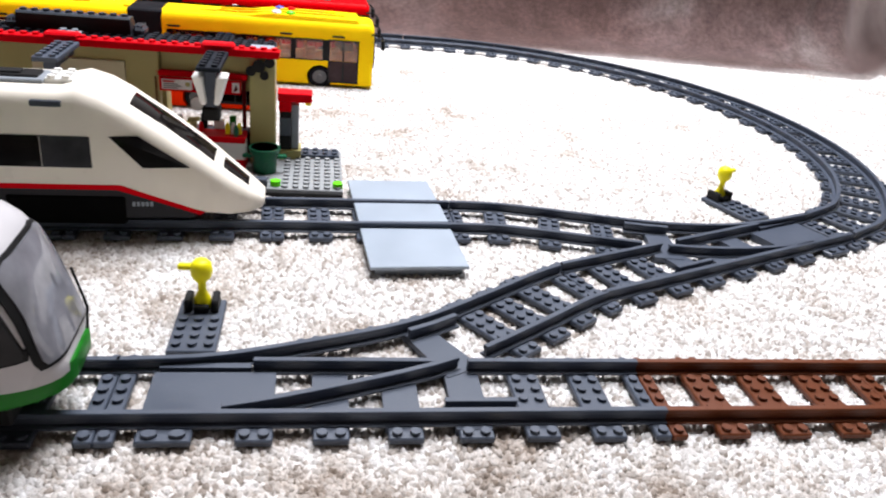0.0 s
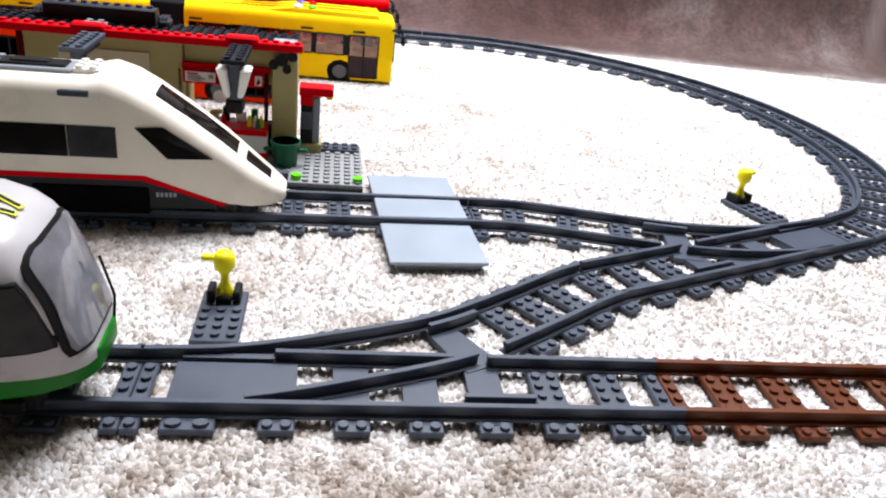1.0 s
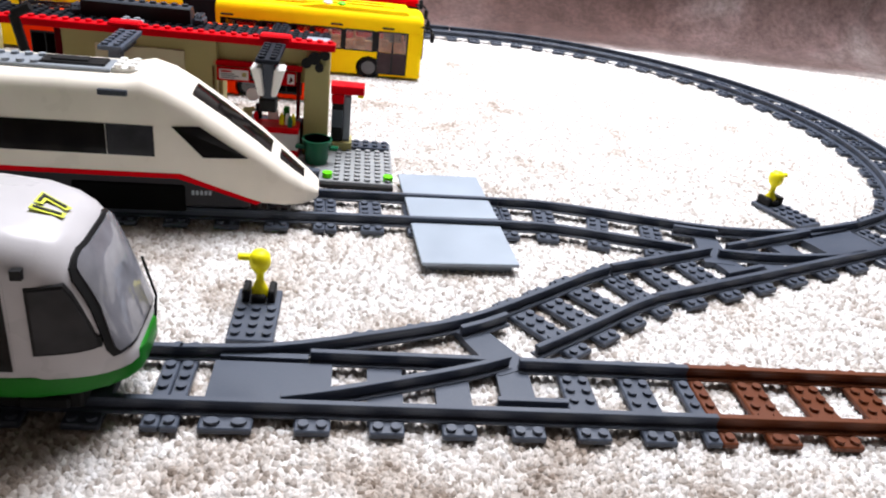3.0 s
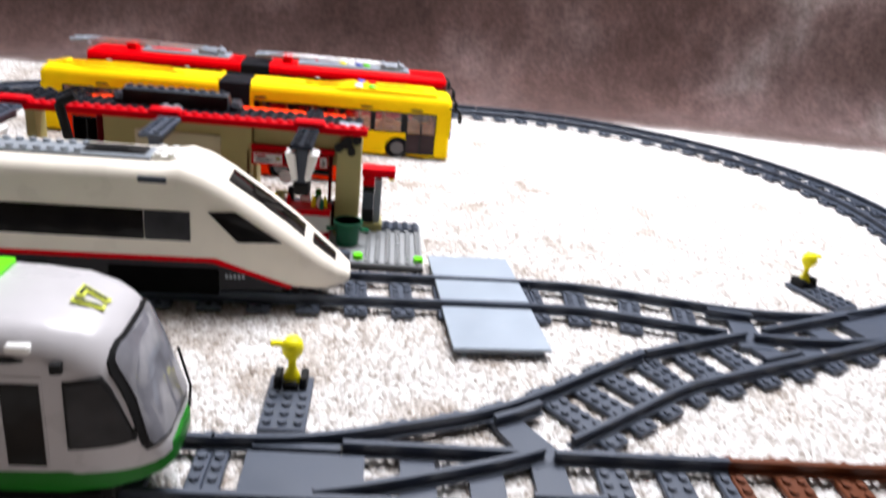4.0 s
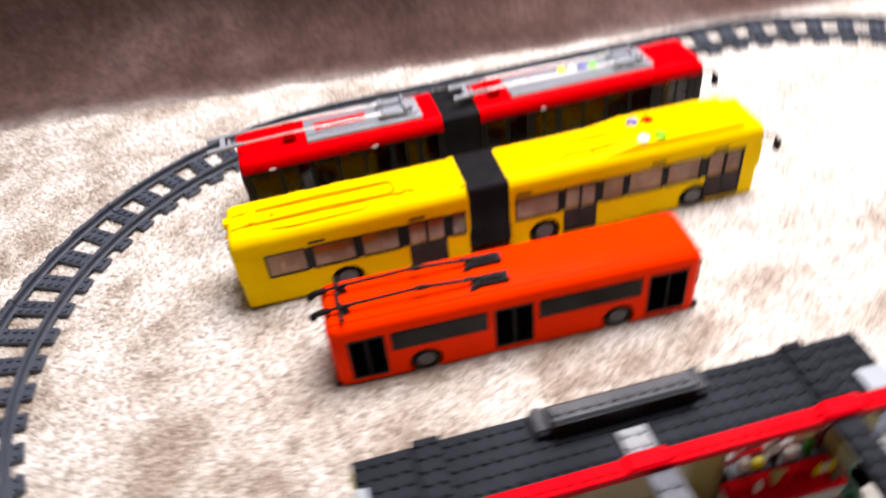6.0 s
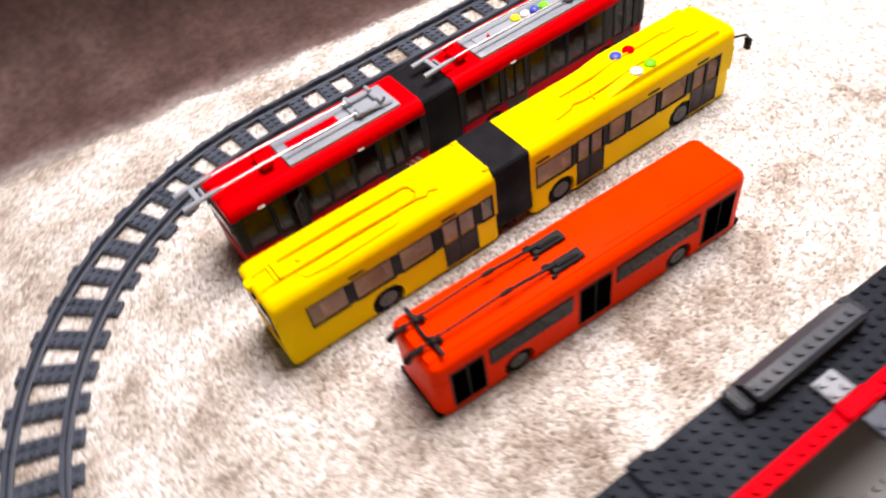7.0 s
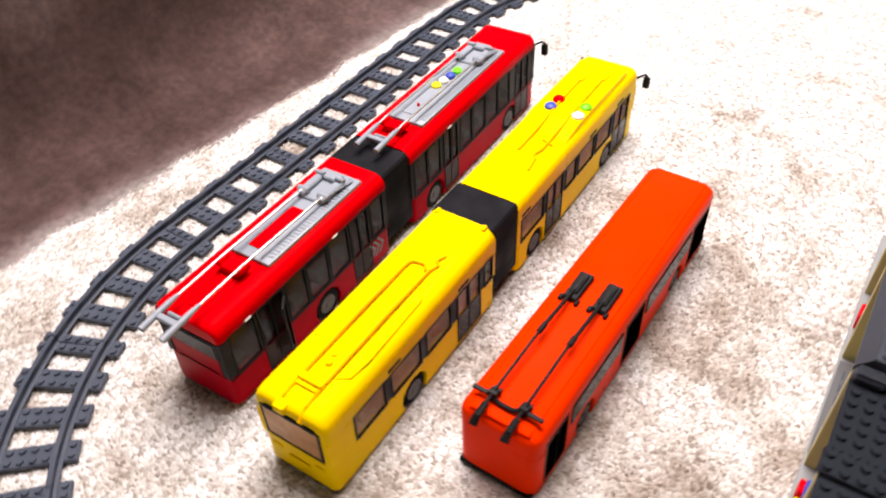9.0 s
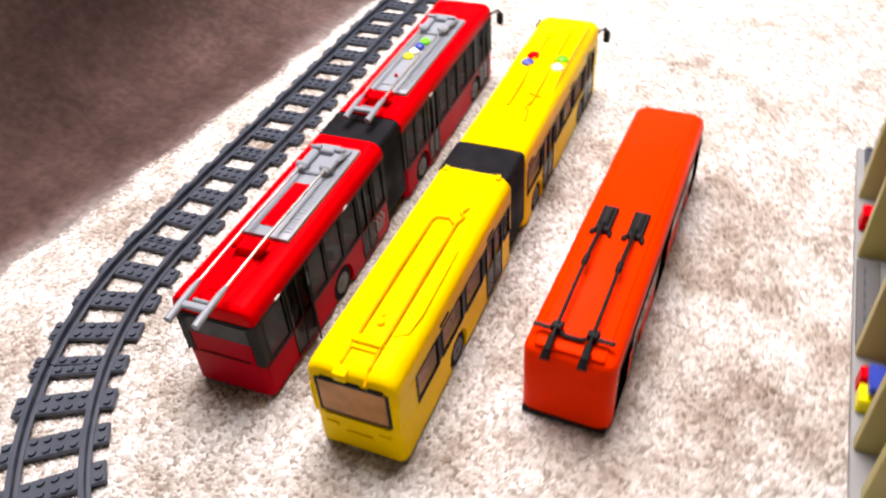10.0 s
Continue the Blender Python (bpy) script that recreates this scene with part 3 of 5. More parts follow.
    sleeper(t, GREY, p, h, True, True)
    p, h = along(straight, lever)
    foot = Vector((p.x - math.sin(h) * hand * 0.036, p.y + math.cos(h) * hand * 0.036))
    switch_lever(t, foot, h, hand)
    return t


FRONT_BRANCH = spline_path([FRONT, (-0.211, 0.0060), (-0.162, 0.0190), (-0.105, 0.0395), (-0.055, 0.0715), (-0.018, 0.0980), (0.0007, 0.1090)])
railway_switch(line_path(*FRONT, FRONT_TURN, 0.256), FRONT_BRANCH, 1, "dark grey plastic track switch with yellow lever")
EAST_BRANCH = spline_path([EAST, (0.205, 0.193), (0.165, 0.181), (0.125, 0.1765), (0.085, 0.179), (0.040, 0.189), (-0.005, 0.2005), (-0.036, 0.2065), STATION_JOINT])
railway_switch(line_path(*EAST, 180 + EAST_TURN, 0.256), EAST_BRANCH, -1, "dark grey plastic track switch joining the loop", 0.035)

# the level crossing: smooth tiles before, between and behind the rails
cross = thing("level_crossing", "pale grey smooth crossing plates laid over the rails", "toy crossing", pose(-0.1035, 0.2080, 0, 0, 0, 3.0))
for y0, y1, z in ((-0.0815, -0.0235, 0.0082), (-0.0165, 0.0165, 0.0100), (0.0235, 0.064, 0.0092)):
    part("crossing_plate", boxes((-0.0317, 0.0317, y0, y1, z - 0.0024, z), bevel=0.0004), TILEGREY, cross)
part("plate_support", boxes((-0.028, 0.028, -0.0775, -0.034, -0.001, 0.0059)), LGREY, cross)
part("plate_support", boxes((-0.028, 0.028, 0.034, 0.060, -0.001, 0.0069)), LGREY, cross)


# ---- road vehicles ----
def arch_profile(x0, x1, z0, z1, wheels, r, zc):
    pts = [(x0, z0)]
    for wx in wheels:
        half = math.sqrt(r * r - (z0 - zc) ** 2)
        a0 = math.atan2(z0 - zc, -half)
        a1 = math.atan2(z0 - zc, half)
        if a0 < 0:
            a0 += 2 * math.pi
        for k in range(9):
            a = a0 + (a1 - a0) * k / 8
            pts.append((wx + r * math.cos(a), zc + r * math.sin(a)))
    return pts + [(x1, z0), (x1, z1), (x0, z1)]


def wheel_pair(parent, wx, half, zc, r, inset=0.001):
    """A wheel on each side, with a dished rim and hub."""
    for side in (-1, 1):
        y0, y1 = side * (half - inset), side * (half - inset - 0.010)
        bm = bmesh.new()
        cyl(bm, (wx, y1, zc), (wx, y0 - side * 0.001, zc), r, 24)
        cyl(bm, (wx, y0 - side * 0.001, zc), (wx, y0, zc), r, 24, r * 0.93)
        tyre = smooth(part("wheel", bm, RUBBER, parent, "black tyre with a grey rim"), 30)
        bm = bmesh.new()
        cyl(bm, (wx, y0 - side * 0.002, zc), (wx, y0 + side * 0.0004, zc), r * 0.68, 20, r * 0.62)
        cyl(bm, (wx, y0, zc), (wx, y0 + side * 0.0012, zc), r * 0.28, 12, r * 0.2)
        for k in range(6):
            a = math.pi * k / 3
            cx, cz = wx + r * 0.44 * math.cos(a), zc + r * 0.44 * math.sin(a)
            cyl(bm, (cx, y0, cz), (cx, y0 + side * 0.0007, cz), r * 0.08, 6)
        part("rim", bm, RIMGREY, tyre, "dull grey rim")


def pane(parent, x0, x1, z0, z1, half, glass, frame, name="window", sides=(-1, 1), rim=0.0012):
    """A window or door leaf on each flank: a proud dark frame and a pane in it."""
    for s in sides:
        ys = sorted((s * (half - 0.0006), s * (half + 0.0004)))
        f = part(name, boxes((x0 - rim, x1 + rim, *ys, z0 - rim, z1 + rim), bevel=0.0003), frame, parent)
        ys = sorted((s * (half - 0.0002), s * (half + 0.0009)))
        part("pane", boxes((x0, x1, *ys, z0, z1), bevel=0.0002), glass, f)


def door(parent, x0, x1, z0, z1, half, glass, frame, sides=(-1, 1)):
    for s in sides:
        ys = sorted((s * (half - 0.0006), s * (half + 0.0004)))
        f = part("door", boxes((x0, x1, *ys, z0, z1), bevel=0.0003), frame, parent, "folding two-leaf bus door")
        mid = (x0 + x1) / 2
        ys = sorted((s * (half - 0.0002), s * (half + 0.0009)))
        for a, b in ((x0 + 0.0013, mid - 0.0007), (mid + 0.0007, x1 - 0.0013)):
            part("pane", boxes((a, b, *ys, z0 + 0.003, z1 - 0.002), bevel=0.0002), glass, f)


def bellows(parent, x0, x1, half, z0, z1):
    """Pleated rubber joint between two halves of an articulated bus."""
    n = 9
    secs = []
    for k in range(n * 2 + 1):
        d = 0.0 if k % 2 else 0.00025
        secs.append((x0 + (x1 - x0) * k / (2 * n), half - d, z0 + d, z1 - d, 0.004, 0.002))
    smooth(part("bellows", loft(secs, 4), RUBBER, parent, "black pleated rubber bellows"), 20)


def mirror(parent, x, half, z, out=0.010, side=-1):
    bm = bmesh.new()
    tube(bm, [(x - 0.002, side * (half - 0.002), z), (x + out * 0.7, side * (half + 0.004), z + 0.001), (x + out, side * (half + 0.005), z - 0.003)], 0.0010, 6)
    box(bm, x + out - 0.0022, x + out + 0.0018, side * (half + 0.005) - 0.003, side * (half + 0.005) + 0.003, z - 0.014, z - 0.003, 0.001)
    part("mirror", bm, BLACK, parent, "black wing mirror on a bent arm")


def shell(parent, x0, x1, half, z0, z1, wheels, r, zc, mat, bevel=0.005):
    b = part("body", extrude_profile(arch_profile(x0, x1, z0, z1, wheels, r + 0.0018, zc), -half, half, bevel, 3, z1 - 0.001), mat, parent)
    smooth(b, 35)
    part("underbody", boxes((x0 + 0.003, x1 - 0.003, -half + 0.013, half - 0.013, z0 - 0.0005, z0 + 0.022)), BLACK, parent)
    for wx in wheels:
        wheel_pair(parent, wx, half, zc, r)
    return b


def frame_ring(x0, x1, z0, z1, y0, y1, w):
    """Four thin bars round an opening in a flank."""
    return boxes((x0, x1, y0, y1, z1 - w, z1), (x0, x1, y0, y1, z0, z0 + w), (x0, x0 + w, y0, y1, z0 + w, z1 - w), (x1 - w, x1, y0, y1, z0 + w, z1 - w))


def coach(parent, x0, x1, half, levels, wheels, r, zc, mat, glass, post, seat, windows, doors, closed, ends, low_mat=None, lining=None):
    """Half of an articulated bus, hollow behind its windows. levels: the skirt's foot, the sill, the head of the windows and the roof;
    closed: +1 or -1, the end that meets the bellows; ends: how far the roof rounds off at the free end."""
    z0, zs, zt, z1 = levels
    low = extrude_profile(arch_profile(x0, x1, z0, zs, wheels, r + 0.0018, zc), -half, half)
    corner = [e for e in low.edges if abs(e.verts[0].co.x - e.verts[1].co.x) < 1e-6 and abs(e.verts[0].co.z - e.verts[1].co.z) > 0.015 and abs(abs(e.verts[0].co.y) - half) < 1e-6]
    bmesh.ops.bevel(low, geom=corner, offset=0.0045, segments=3, affect="EDGES", profile=0.5)
    smooth(part("lower_body", low, low_mat or mat, parent), 35)
    free = x0 if closed > 0 else x1
    d = 1 if closed > 0 else -1
    round_off = min(0.0098, 0.74 * (z1 - zt))
    bow = [(free + d * ends * (1 - math.sin(a)), half - 0.0032 * (1 - math.cos(a)) ** 2, zt, z1 - ends * 0.55 * (1 - math.cos(a)), round_off * (0.6 + 0.4 * math.cos(a)), 0.0004) for a in (radians(v) for v in (90, 75, 60, 45, 30, 15, 0))]
    far = (x1 if closed > 0 else x0, half, zt, z1, round_off, 0.0004)
    smooth(part("roof", loft(sorted(bow + [far]), 7), mat, parent), 38)
    part("underbody", boxes((x0 + 0.003, x1 - 0.003, -half + 0.013, half - 0.013, z0 - 0.0005, z0 + 0.010)), BLACK, parent)
    for wx in wheels:
        wheel_pair(parent, wx, half, zc, r)
    spans = sorted(list(windows) + list(doors))
    edges = [x0] + [v for w in spans for v in w] + [x1]
    for s in (-1, 1):
        yo, yi = s * (half - 0.0002), s * (half - 0.0018)
        ys = sorted((yo, yi))
        for a, b in zip(edges[::2], edges[1::2]):
            if b - a > 0.0002:
                part("window_post", boxes((a, b, *ys, zs - 0.0002, zt + 0.0002), bevel=0.0003), BLACK if b - a < 0.0075 and x0 < a and b < x1 else post, parent)
        for a, b in windows:
            f = part("window", frame_ring(a - 0.0006, b + 0.0006, zs - 0.0004, zt + 0.0006, *sorted((s * (half - 0.0012), s * (half + 0.0004))), 0.0011), BLACK, parent)
            part("pane", boxes((a, b, *sorted((s * (half - 0.0009), s * (half - 0.0005))), zs, zt)), glass, f).visible_shadow = False
        for a, b in doors:
            m = (a + b) / 2
            ys = sorted((s * (half - 0.0012), s * (half + 0.0005)))
            bm = frame_ring(a, b, z0 + 0.002, zt + 0.0008, *ys, 0.0014)
            box(bm, m - 0.0009, m + 0.0009, *ys, z0 + 0.003, zt)
            f = part("door", bm, BLACK, parent, "folding two-leaf bus door")
            for u, v in ((a + 0.0012, m - 0.0008), (m + 0.0008, b - 0.0012)):
                ys = sorted((s * (half - 0.0009), s * (half - 0.0005)))
                part("pane", boxes((u, v, *ys, zs, zt)), glass, f)
                ys = sorted((s * (half - 0.0009), s * (half + 0.0002)))
                part("door_panel", boxes((u, v, *ys, z0 + 0.0034, zs)), DOORLOW, f)
    inner = x1 if closed > 0 else x0
    part("bulkhead", boxes((*sorted((inner - d * 0.0004, inner - d * 0.0020)), -half + 0.002, half - 0.002, zs - 0.0002, zt + 0.0002)), BLACK, parent)
    if lining:
        part("saloon_floor", boxes((x0 + 0.003, x1 - 0.003, -half + 0.0022, half - 0.0022, zs - 0.001, zs + 0.0006)), lining, parent, "peach saloon floor")
    n = int((x1 - x0) / 0.024)
    for i in range(n):
        x = x0 + 0.014 + (x1 - x0 - 0.026) * i / max(1, n - 1)
        for s in (-1, 1):
            bm = boxes((x - 0.006, x + 0.005, *sorted((s * 0.0132, s * 0.0225)), zs - 0.0002, zs + 0.0045), (x - 0.0075, x - 0.0045, *sorted((s * 0.0132, s * 0.0225)), zs, zs + 0.0105), bevel=0.0009)
            part("seat", bm, seat, parent)


def roof_buttons(parent, rows, z, name, r):
    """Round caps on a bus roof, each in its own colour."""
    for x, y, m in rows:
        bm = bmesh.new()
        cyl(bm, (x, y, z - 0.001), (x, y, z + 0.0018), r, 14, r * 0.96)
        cyl(bm, (x, y, z + 0.0018), (x, y, z + 0.0034), r * 0.96, 14, r * 0.60)
        smooth(part(name, bm, m, parent, "round coloured push button"), 50)


# yellow articulated trolleybus
HALF = 0.0262
bus = thing("articulated_bus", "yellow plastic articulated toy trolleybus with amber windows", "toy bus", pose(-0.323, 0.6135, 0, 0, 0, -0.8) @ Matrix.Diagonal((1.10, 1.05, 1.03, 1)), group="toy buses on the carpet")
REAR_WIN, FRONT_WIN = ((-0.184, -0.156), (-0.150, -0.120), (-0.114, -0.087), (-0.046, -0.036)), ((0.004, 0.038), (0.0735, 0.091), (0.095, 0.123), (0.127, 0.155))
coach(bus, -0.206, -0.032, HALF, (0.0035, 0.0295, 0.0515, 0.0712), (-0.129,), 0.0115, 0.0112, YELLOW, PEACH, YELLOW, SEAT, REAR_WIN, ((-0.080, -0.051),), 1, 0.010, None, LINING)
coach(bus, -0.001, 0.206, HALF, (0.0035, 0.0295, 0.0515, 0.0712), (0.027, 0.152), 0.0115, 0.0112, YELLOW, PEACH, YELLOW, SEAT, FRONT_WIN, ((0.042, 0.069), (0.160, 0.191)), -1, 0.009, None, LINING)
bellows(bus, -0.0325, -0.0005, HALF - 0.0008, 0.010, 0.0706)
for x in (-0.146, -0.072, 0.010, 0.118, 0.170):
    part("vent", boxes((x - 0.006, x + 0.006, -HALF - 0.0006, -HALF + 0.001, 0.0545, 0.0566), bevel=0.0003), BLACK, bus)
# rear screen in its black rim, broken by the bosses of the roof
rear = part("rear_window", boxes((-0.2068, -0.2050, -0.0215, -0.0195, 0.0325, 0.0600), (-0.2068, -0.2050, 0.0195, 0.0215, 0.0325, 0.0600), (-0.2068, -0.2050, -0.0195, 0.0195, 0.0325, 0.0345), (-0.2068, -0.2050, -0.0195, 0.0195, 0.0585, 0.0605), bevel=0.0004), BLACK, bus)
part("pane", boxes((-0.2066, -0.2056, -0.0196, 0.0196, 0.0343, 0.0588)), AMBER, rear)
for y0, y1 in ((-0.019, -0.010), (-0.006, 0.003), (0.007, 0.018)):
    part("screen_catch", boxes((-0.2074, -0.2040, y0, y1, 0.0590, 0.0622), bevel=0.0008), BLACK, rear)
for s in (-1, 1):
    smooth(part("corner_post", boxes((-0.206, -0.1995, *sorted((s * 0.0180, s * (HALF - 0.0002))), 0.0255, 0.0560), bevel=0.0030, seg=3), YELLOW, bus))
    smooth(part("corner_post", boxes((0.1995, 0.206, *sorted((s * 0.0180, s * (HALF - 0.0002))), 0.0255, 0.0560), bevel=0.0030, seg=3), YELLOW, bus))
wind = part("windscreen", boxes((0.2050, 0.2068, -0.0225, 0.0225, 0.024, 0.0580), bevel=0.0006), BLACK, bus)
part("pane", boxes((0.2060, 0.2076, -0.0210, 0.0210, 0.0255, 0.0565), bevel=0.0004), GLASS, wind)
part("number_plate", boxes((-0.2070, -0.2055, -0.008, 0.008, 0.0150, 0.0185), bevel=0.0003), YELLOW, bus)
for y in (-0.016, 0.016):
    part("rear_lamp", boxes((-0.2068, -0.2050, y - 0.004, y + 0.004, 0.0200, 0.0240), bevel=0.0008), YELLOW, bus)
# moulded roof: a raised plateau round the false poles, brackets and bosses
for s in (-1, 1):
    smooth(part("corner_horn", boxes((-0.037, -0.0318, *sorted((s * 0.0165, s * 0.0200)), 0.0690, 0.0728), bevel=0.0012, seg=2), YELLOW, bus))


def roof_ridge(parent, points, r, name="roof_ridge"):
    bm = bmesh.new()
    tube(bm, points, r, 8)
    for p in points[1:-1]:
        bmesh.ops.create_uvsphere(bm, u_segments=8, v_segments=5, radius=r, matrix=Matrix.Translation(p))
    smooth(part(name, bm, POLEYELLOW if name.startswith("pole") else YELLOW, parent), 60)


# rear half
roof_ridge(bus, [Vector((-0.178, -0.012, 0.0712)), Vector((-0.174, -0.0185, 0.0712)), Vector((-0.160, -0.0200, 0.0712)), Vector((-0.108, -0.0190, 0.0712)), Vector((-0.100, -0.0150, 0.0712)), Vector((-0.098, 0.004, 0.0712))], 0.0009)
for x0, x1, y in ((-0.184, -0.087, 0.0060), (-0.184, -0.085, -0.0098)):
    roof_ridge(bus, [Vector((x0, y, 0.0722)), Vector((x0 + 0.05, y, 0.0737)), Vector((x1, y, 0.0727))], 0.0012, "pole")
roof_ridge(bus, [Vector((-0.087, 0.0060, 0.0727)), Vector((-0.083, 0.0040, 0.0722)), Vector((-0.082, -0.0040, 0.0722)), Vector((-0.0865, -0.0080, 0.0722))], 0.0010, "pole_bracket")
roof_ridge(bus, [Vector((-0.086, -0.0098, 0.0724)), Vector((-0.079, -0.0120, 0.0722)), Vector((-0.0755, -0.0090, 0.0722)), Vector((-0.069, -0.0115, 0.0718))], 0.0011, "pole_foot")
smooth(part("pole_bracket", boxes((-0.189, -0.184, -0.0108, 0.0072, 0.0705, 0.0748), (-0.192, -0.189, -0.0090, 0.0060, 0.0705, 0.0730), bevel=0.0012, seg=2), YELLOW, bus))
bm = bmesh.new()
cyl(bm, (-0.172, -0.002, 0.0705), (-0.172, -0.002, 0.0735), 0.0026, 14, 0.0018)
cyl(bm, (-0.166, -0.0005, 0.0705), (-0.166, -0.0005, 0.0726), 0.0016, 12, 0.0012)
smooth(part("boss", bm, YELLOW, bus), 50)
for y in (0.0060, -0.0098):
    roof_ridge(bus, [Vector((-0.189, y, 0.0722)), Vector((-0.200, y, 0.0705)), Vector((-0.2075, y, 0.0650))], 0.0012, "pole_hook")
smooth(part("rear_notch", boxes((-0.2085, -0.198, 0.0005, 0.0085, 0.0635, 0.0700), bevel=0.0014, seg=2), YELLOW, bus))
for x0, x1 in ((-0.128, -0.112), (-0.160, -0.146)):
    for s in (-1, 1):
        smooth(part("vent_hood", boxes((x0, x1, *sorted((s * 0.0150, s * 0.0200)), 0.0690, 0.0721), bevel=0.0014, seg=2), YELLOW, bus))
# front half: the air-conditioning hump with its poles
hump = extrude_profile([(0.072, 0.0700), (0.192, 0.0700), (0.188, 0.0745), (0.102, 0.0748), (0.086, 0.0722)], -0.0215, 0.0215, 0.0016, 2, 0.071)
smooth(part("roof_hump", hump, YELLOW, bus), 40)
for pts in ([(0.052, 0.0050, 0.0718), (0.090, 0.0050, 0.0732), (0.110, 0.0055, 0.0754), (0.158, 0.0060, 0.0752)], [(0.058, -0.0105, 0.0718), (0.090, -0.0105, 0.0732), (0.110, -0.0105, 0.0754), (0.168, -0.0100, 0.0752)]):
    roof_ridge(bus, [Vector(p) for p in pts], 0.0012, "pole")
roof_ridge(bus, [Vector((0.034, -0.0135, 0.0714)), Vector((0.048, -0.0115, 0.0718)), Vector((0.052, -0.0085, 0.0722)), Vector((0.060, -0.0105, 0.0722))], 0.0012, "pole_foot")
roof_ridge(bus, [Vector((0.068, -0.0150, 0.0720)), Vector((0.072, -0.0050, 0.0720))], 0.0009, "pole_foot")
for x, y in ((0.162, 0.0060), (0.171, -0.0100)):
    smooth(part("pole_foot", boxes((x - 0.007, x + 0.005, y - 0.0028, y + 0.0028, 0.0740, 0.0768), bevel=0.0013, seg=2), YELLOW, bus))
roof_buttons(bus, ((0.122, 0.008, RED), (0.122, -0.016, LIME), (0.108, -0.016, WHITE), (0.110, 0.009, BLUE)), 0.0744, "button", 0.0050)
for s in (-1, 1):
    mirror(bus, 0.204, HALF, 0.0600, 0.011, s)

# red articulated trolleybus
bus = thing("articulated_bus", "red plastic articulated toy trolleybus with silver roof gear", "toy bus", pose(-0.3145, 0.7160, 0, 0, 0, 0.3) @ Matrix.Diagonal((1.116, 1.08, 1.06, 1)), group="toy buses on the carpet")
HALF = 0.0262
LEVELS = (0.0040, 0.0290, 0.0620, 0.0738)
coach(bus, -0.196, -0.033, HALF, LEVELS, (-0.106,), 0.0115, 0.0115, RED, CLEAR, BLACK, SEATGREY, ((-0.189, -0.168), (-0.140, -0.122), (-0.120, -0.100), (-0.098, -0.078), (-0.052, -0.038)), ((-0.166, -0.142), (-0.076, -0.055)), 1, 0.006, DEEPRED)
coach(bus, -0.002, 0.196, HALF, LEVELS, (0.029, 0.150), 0.0115, 0.0115, RED, CLEAR, BLACK, SEATGREY, ((0.003, 0.020), (0.022, 0.038), (0.068, 0.086), (0.088, 0.107), (0.109, 0.128), (0.130, 0.149)), ((0.043, 0.064), (0.160, 0.184)), -1, 0.006, DEEPRED)
bellows(bus, -0.034, -0.001, HALF - 0.0012, 0.010, 0.0725)
# the rear door's leaf stands ajar
leaf = frame_ring(-0.012, 0.0, 0.009, 0.056, -0.0006, 0.0006, 0.0016)
leaf = part("door_leaf", leaf, BLACK, bus, "black door leaf standing ajar")
leaf.matrix_basis = pose(-0.1425, -HALF - 0.0006, 0, 0, 0, 38)
part("pane", boxes((-0.0106, -0.0014, -0.0002, 0.0002, 0.0104, 0.0546)), CLEAR, leaf)
for s in (-1, 1):
    part("corner_post", boxes((-0.196, -0.1885, *sorted((s * 0.0195, s * (HALF + 0.0002))), 0.0288, 0.0622), bevel=0.0014), BLACK, bus, "black rear corner post")
    part("corner_post", boxes((0.1885, 0.196, *sorted((s * 0.0195, s * (HALF + 0.0002))), 0.0288, 0.0622), bevel=0.0014), BLACK, bus)
    part("sill_rail", boxes((-0.1955, -0.0335, *sorted((s * HALF, s * (HALF + 0.0006))), 0.0272, 0.0286), bevel=0.0002), DKRED, bus)
    part("sill_rail", boxes((-0.0015, 0.1955, *sorted((s * HALF, s * (HALF + 0.0006))), 0.0272, 0.0286), bevel=0.0002), DKRED, bus)
for x in (-0.172, -0.090, 0.052):
    part("eave_lamp", boxes((x - 0.0028, x + 0.0028, -HALF - 0.0008, -HALF + 0.001, 0.0622, 0.0636), bevel=0.0006), WHITE, bus, "small white lamp under the eave")
part("rear_panel", boxes((-0.1958, -0.1940, -0.0200, 0.0200, 0.0286, 0.0460), bevel=0.0004), DEEPRED, bus)
rear = part("rear_window", boxes((-0.1966, -0.1945, -0.0240, 0.0240, 0.0460, 0.0625), bevel=0.0008), BLACK, bus)
part("pane", boxes((-0.1972, -0.1955, -0.0215, 0.0215, 0.0480, 0.0605), bevel=0.0004), CLEARW, rear)
part("rear_seam", boxes((-0.1964, -0.1950, -0.0170, 0.0170, 0.0300, 0.0308)), DKRED, bus)
wind = part("windscreen", boxes((0.1945, 0.1966, -0.0240, 0.0240, 0.022, 0.0620), bevel=0.0008), BLACK, bus)
part("pane", boxes((0.1955, 0.1972, -0.0225, 0.0225, 0.0235, 0.0600), bevel=0.0004), GLASS, wind)
for k in range(3):
    x = -0.046 - 0.0048 * k
    part("chevron", slab([(x, 0.012), (x + 0.005, 0.0190), (x, 0.026), (x - 0.0024, 0.026), (x + 0.0026, 0.0190), (x - 0.0024, 0.012)], -HALF + 0.0003, 0.0007), LGREY, bus, "pale grey chevron mark")


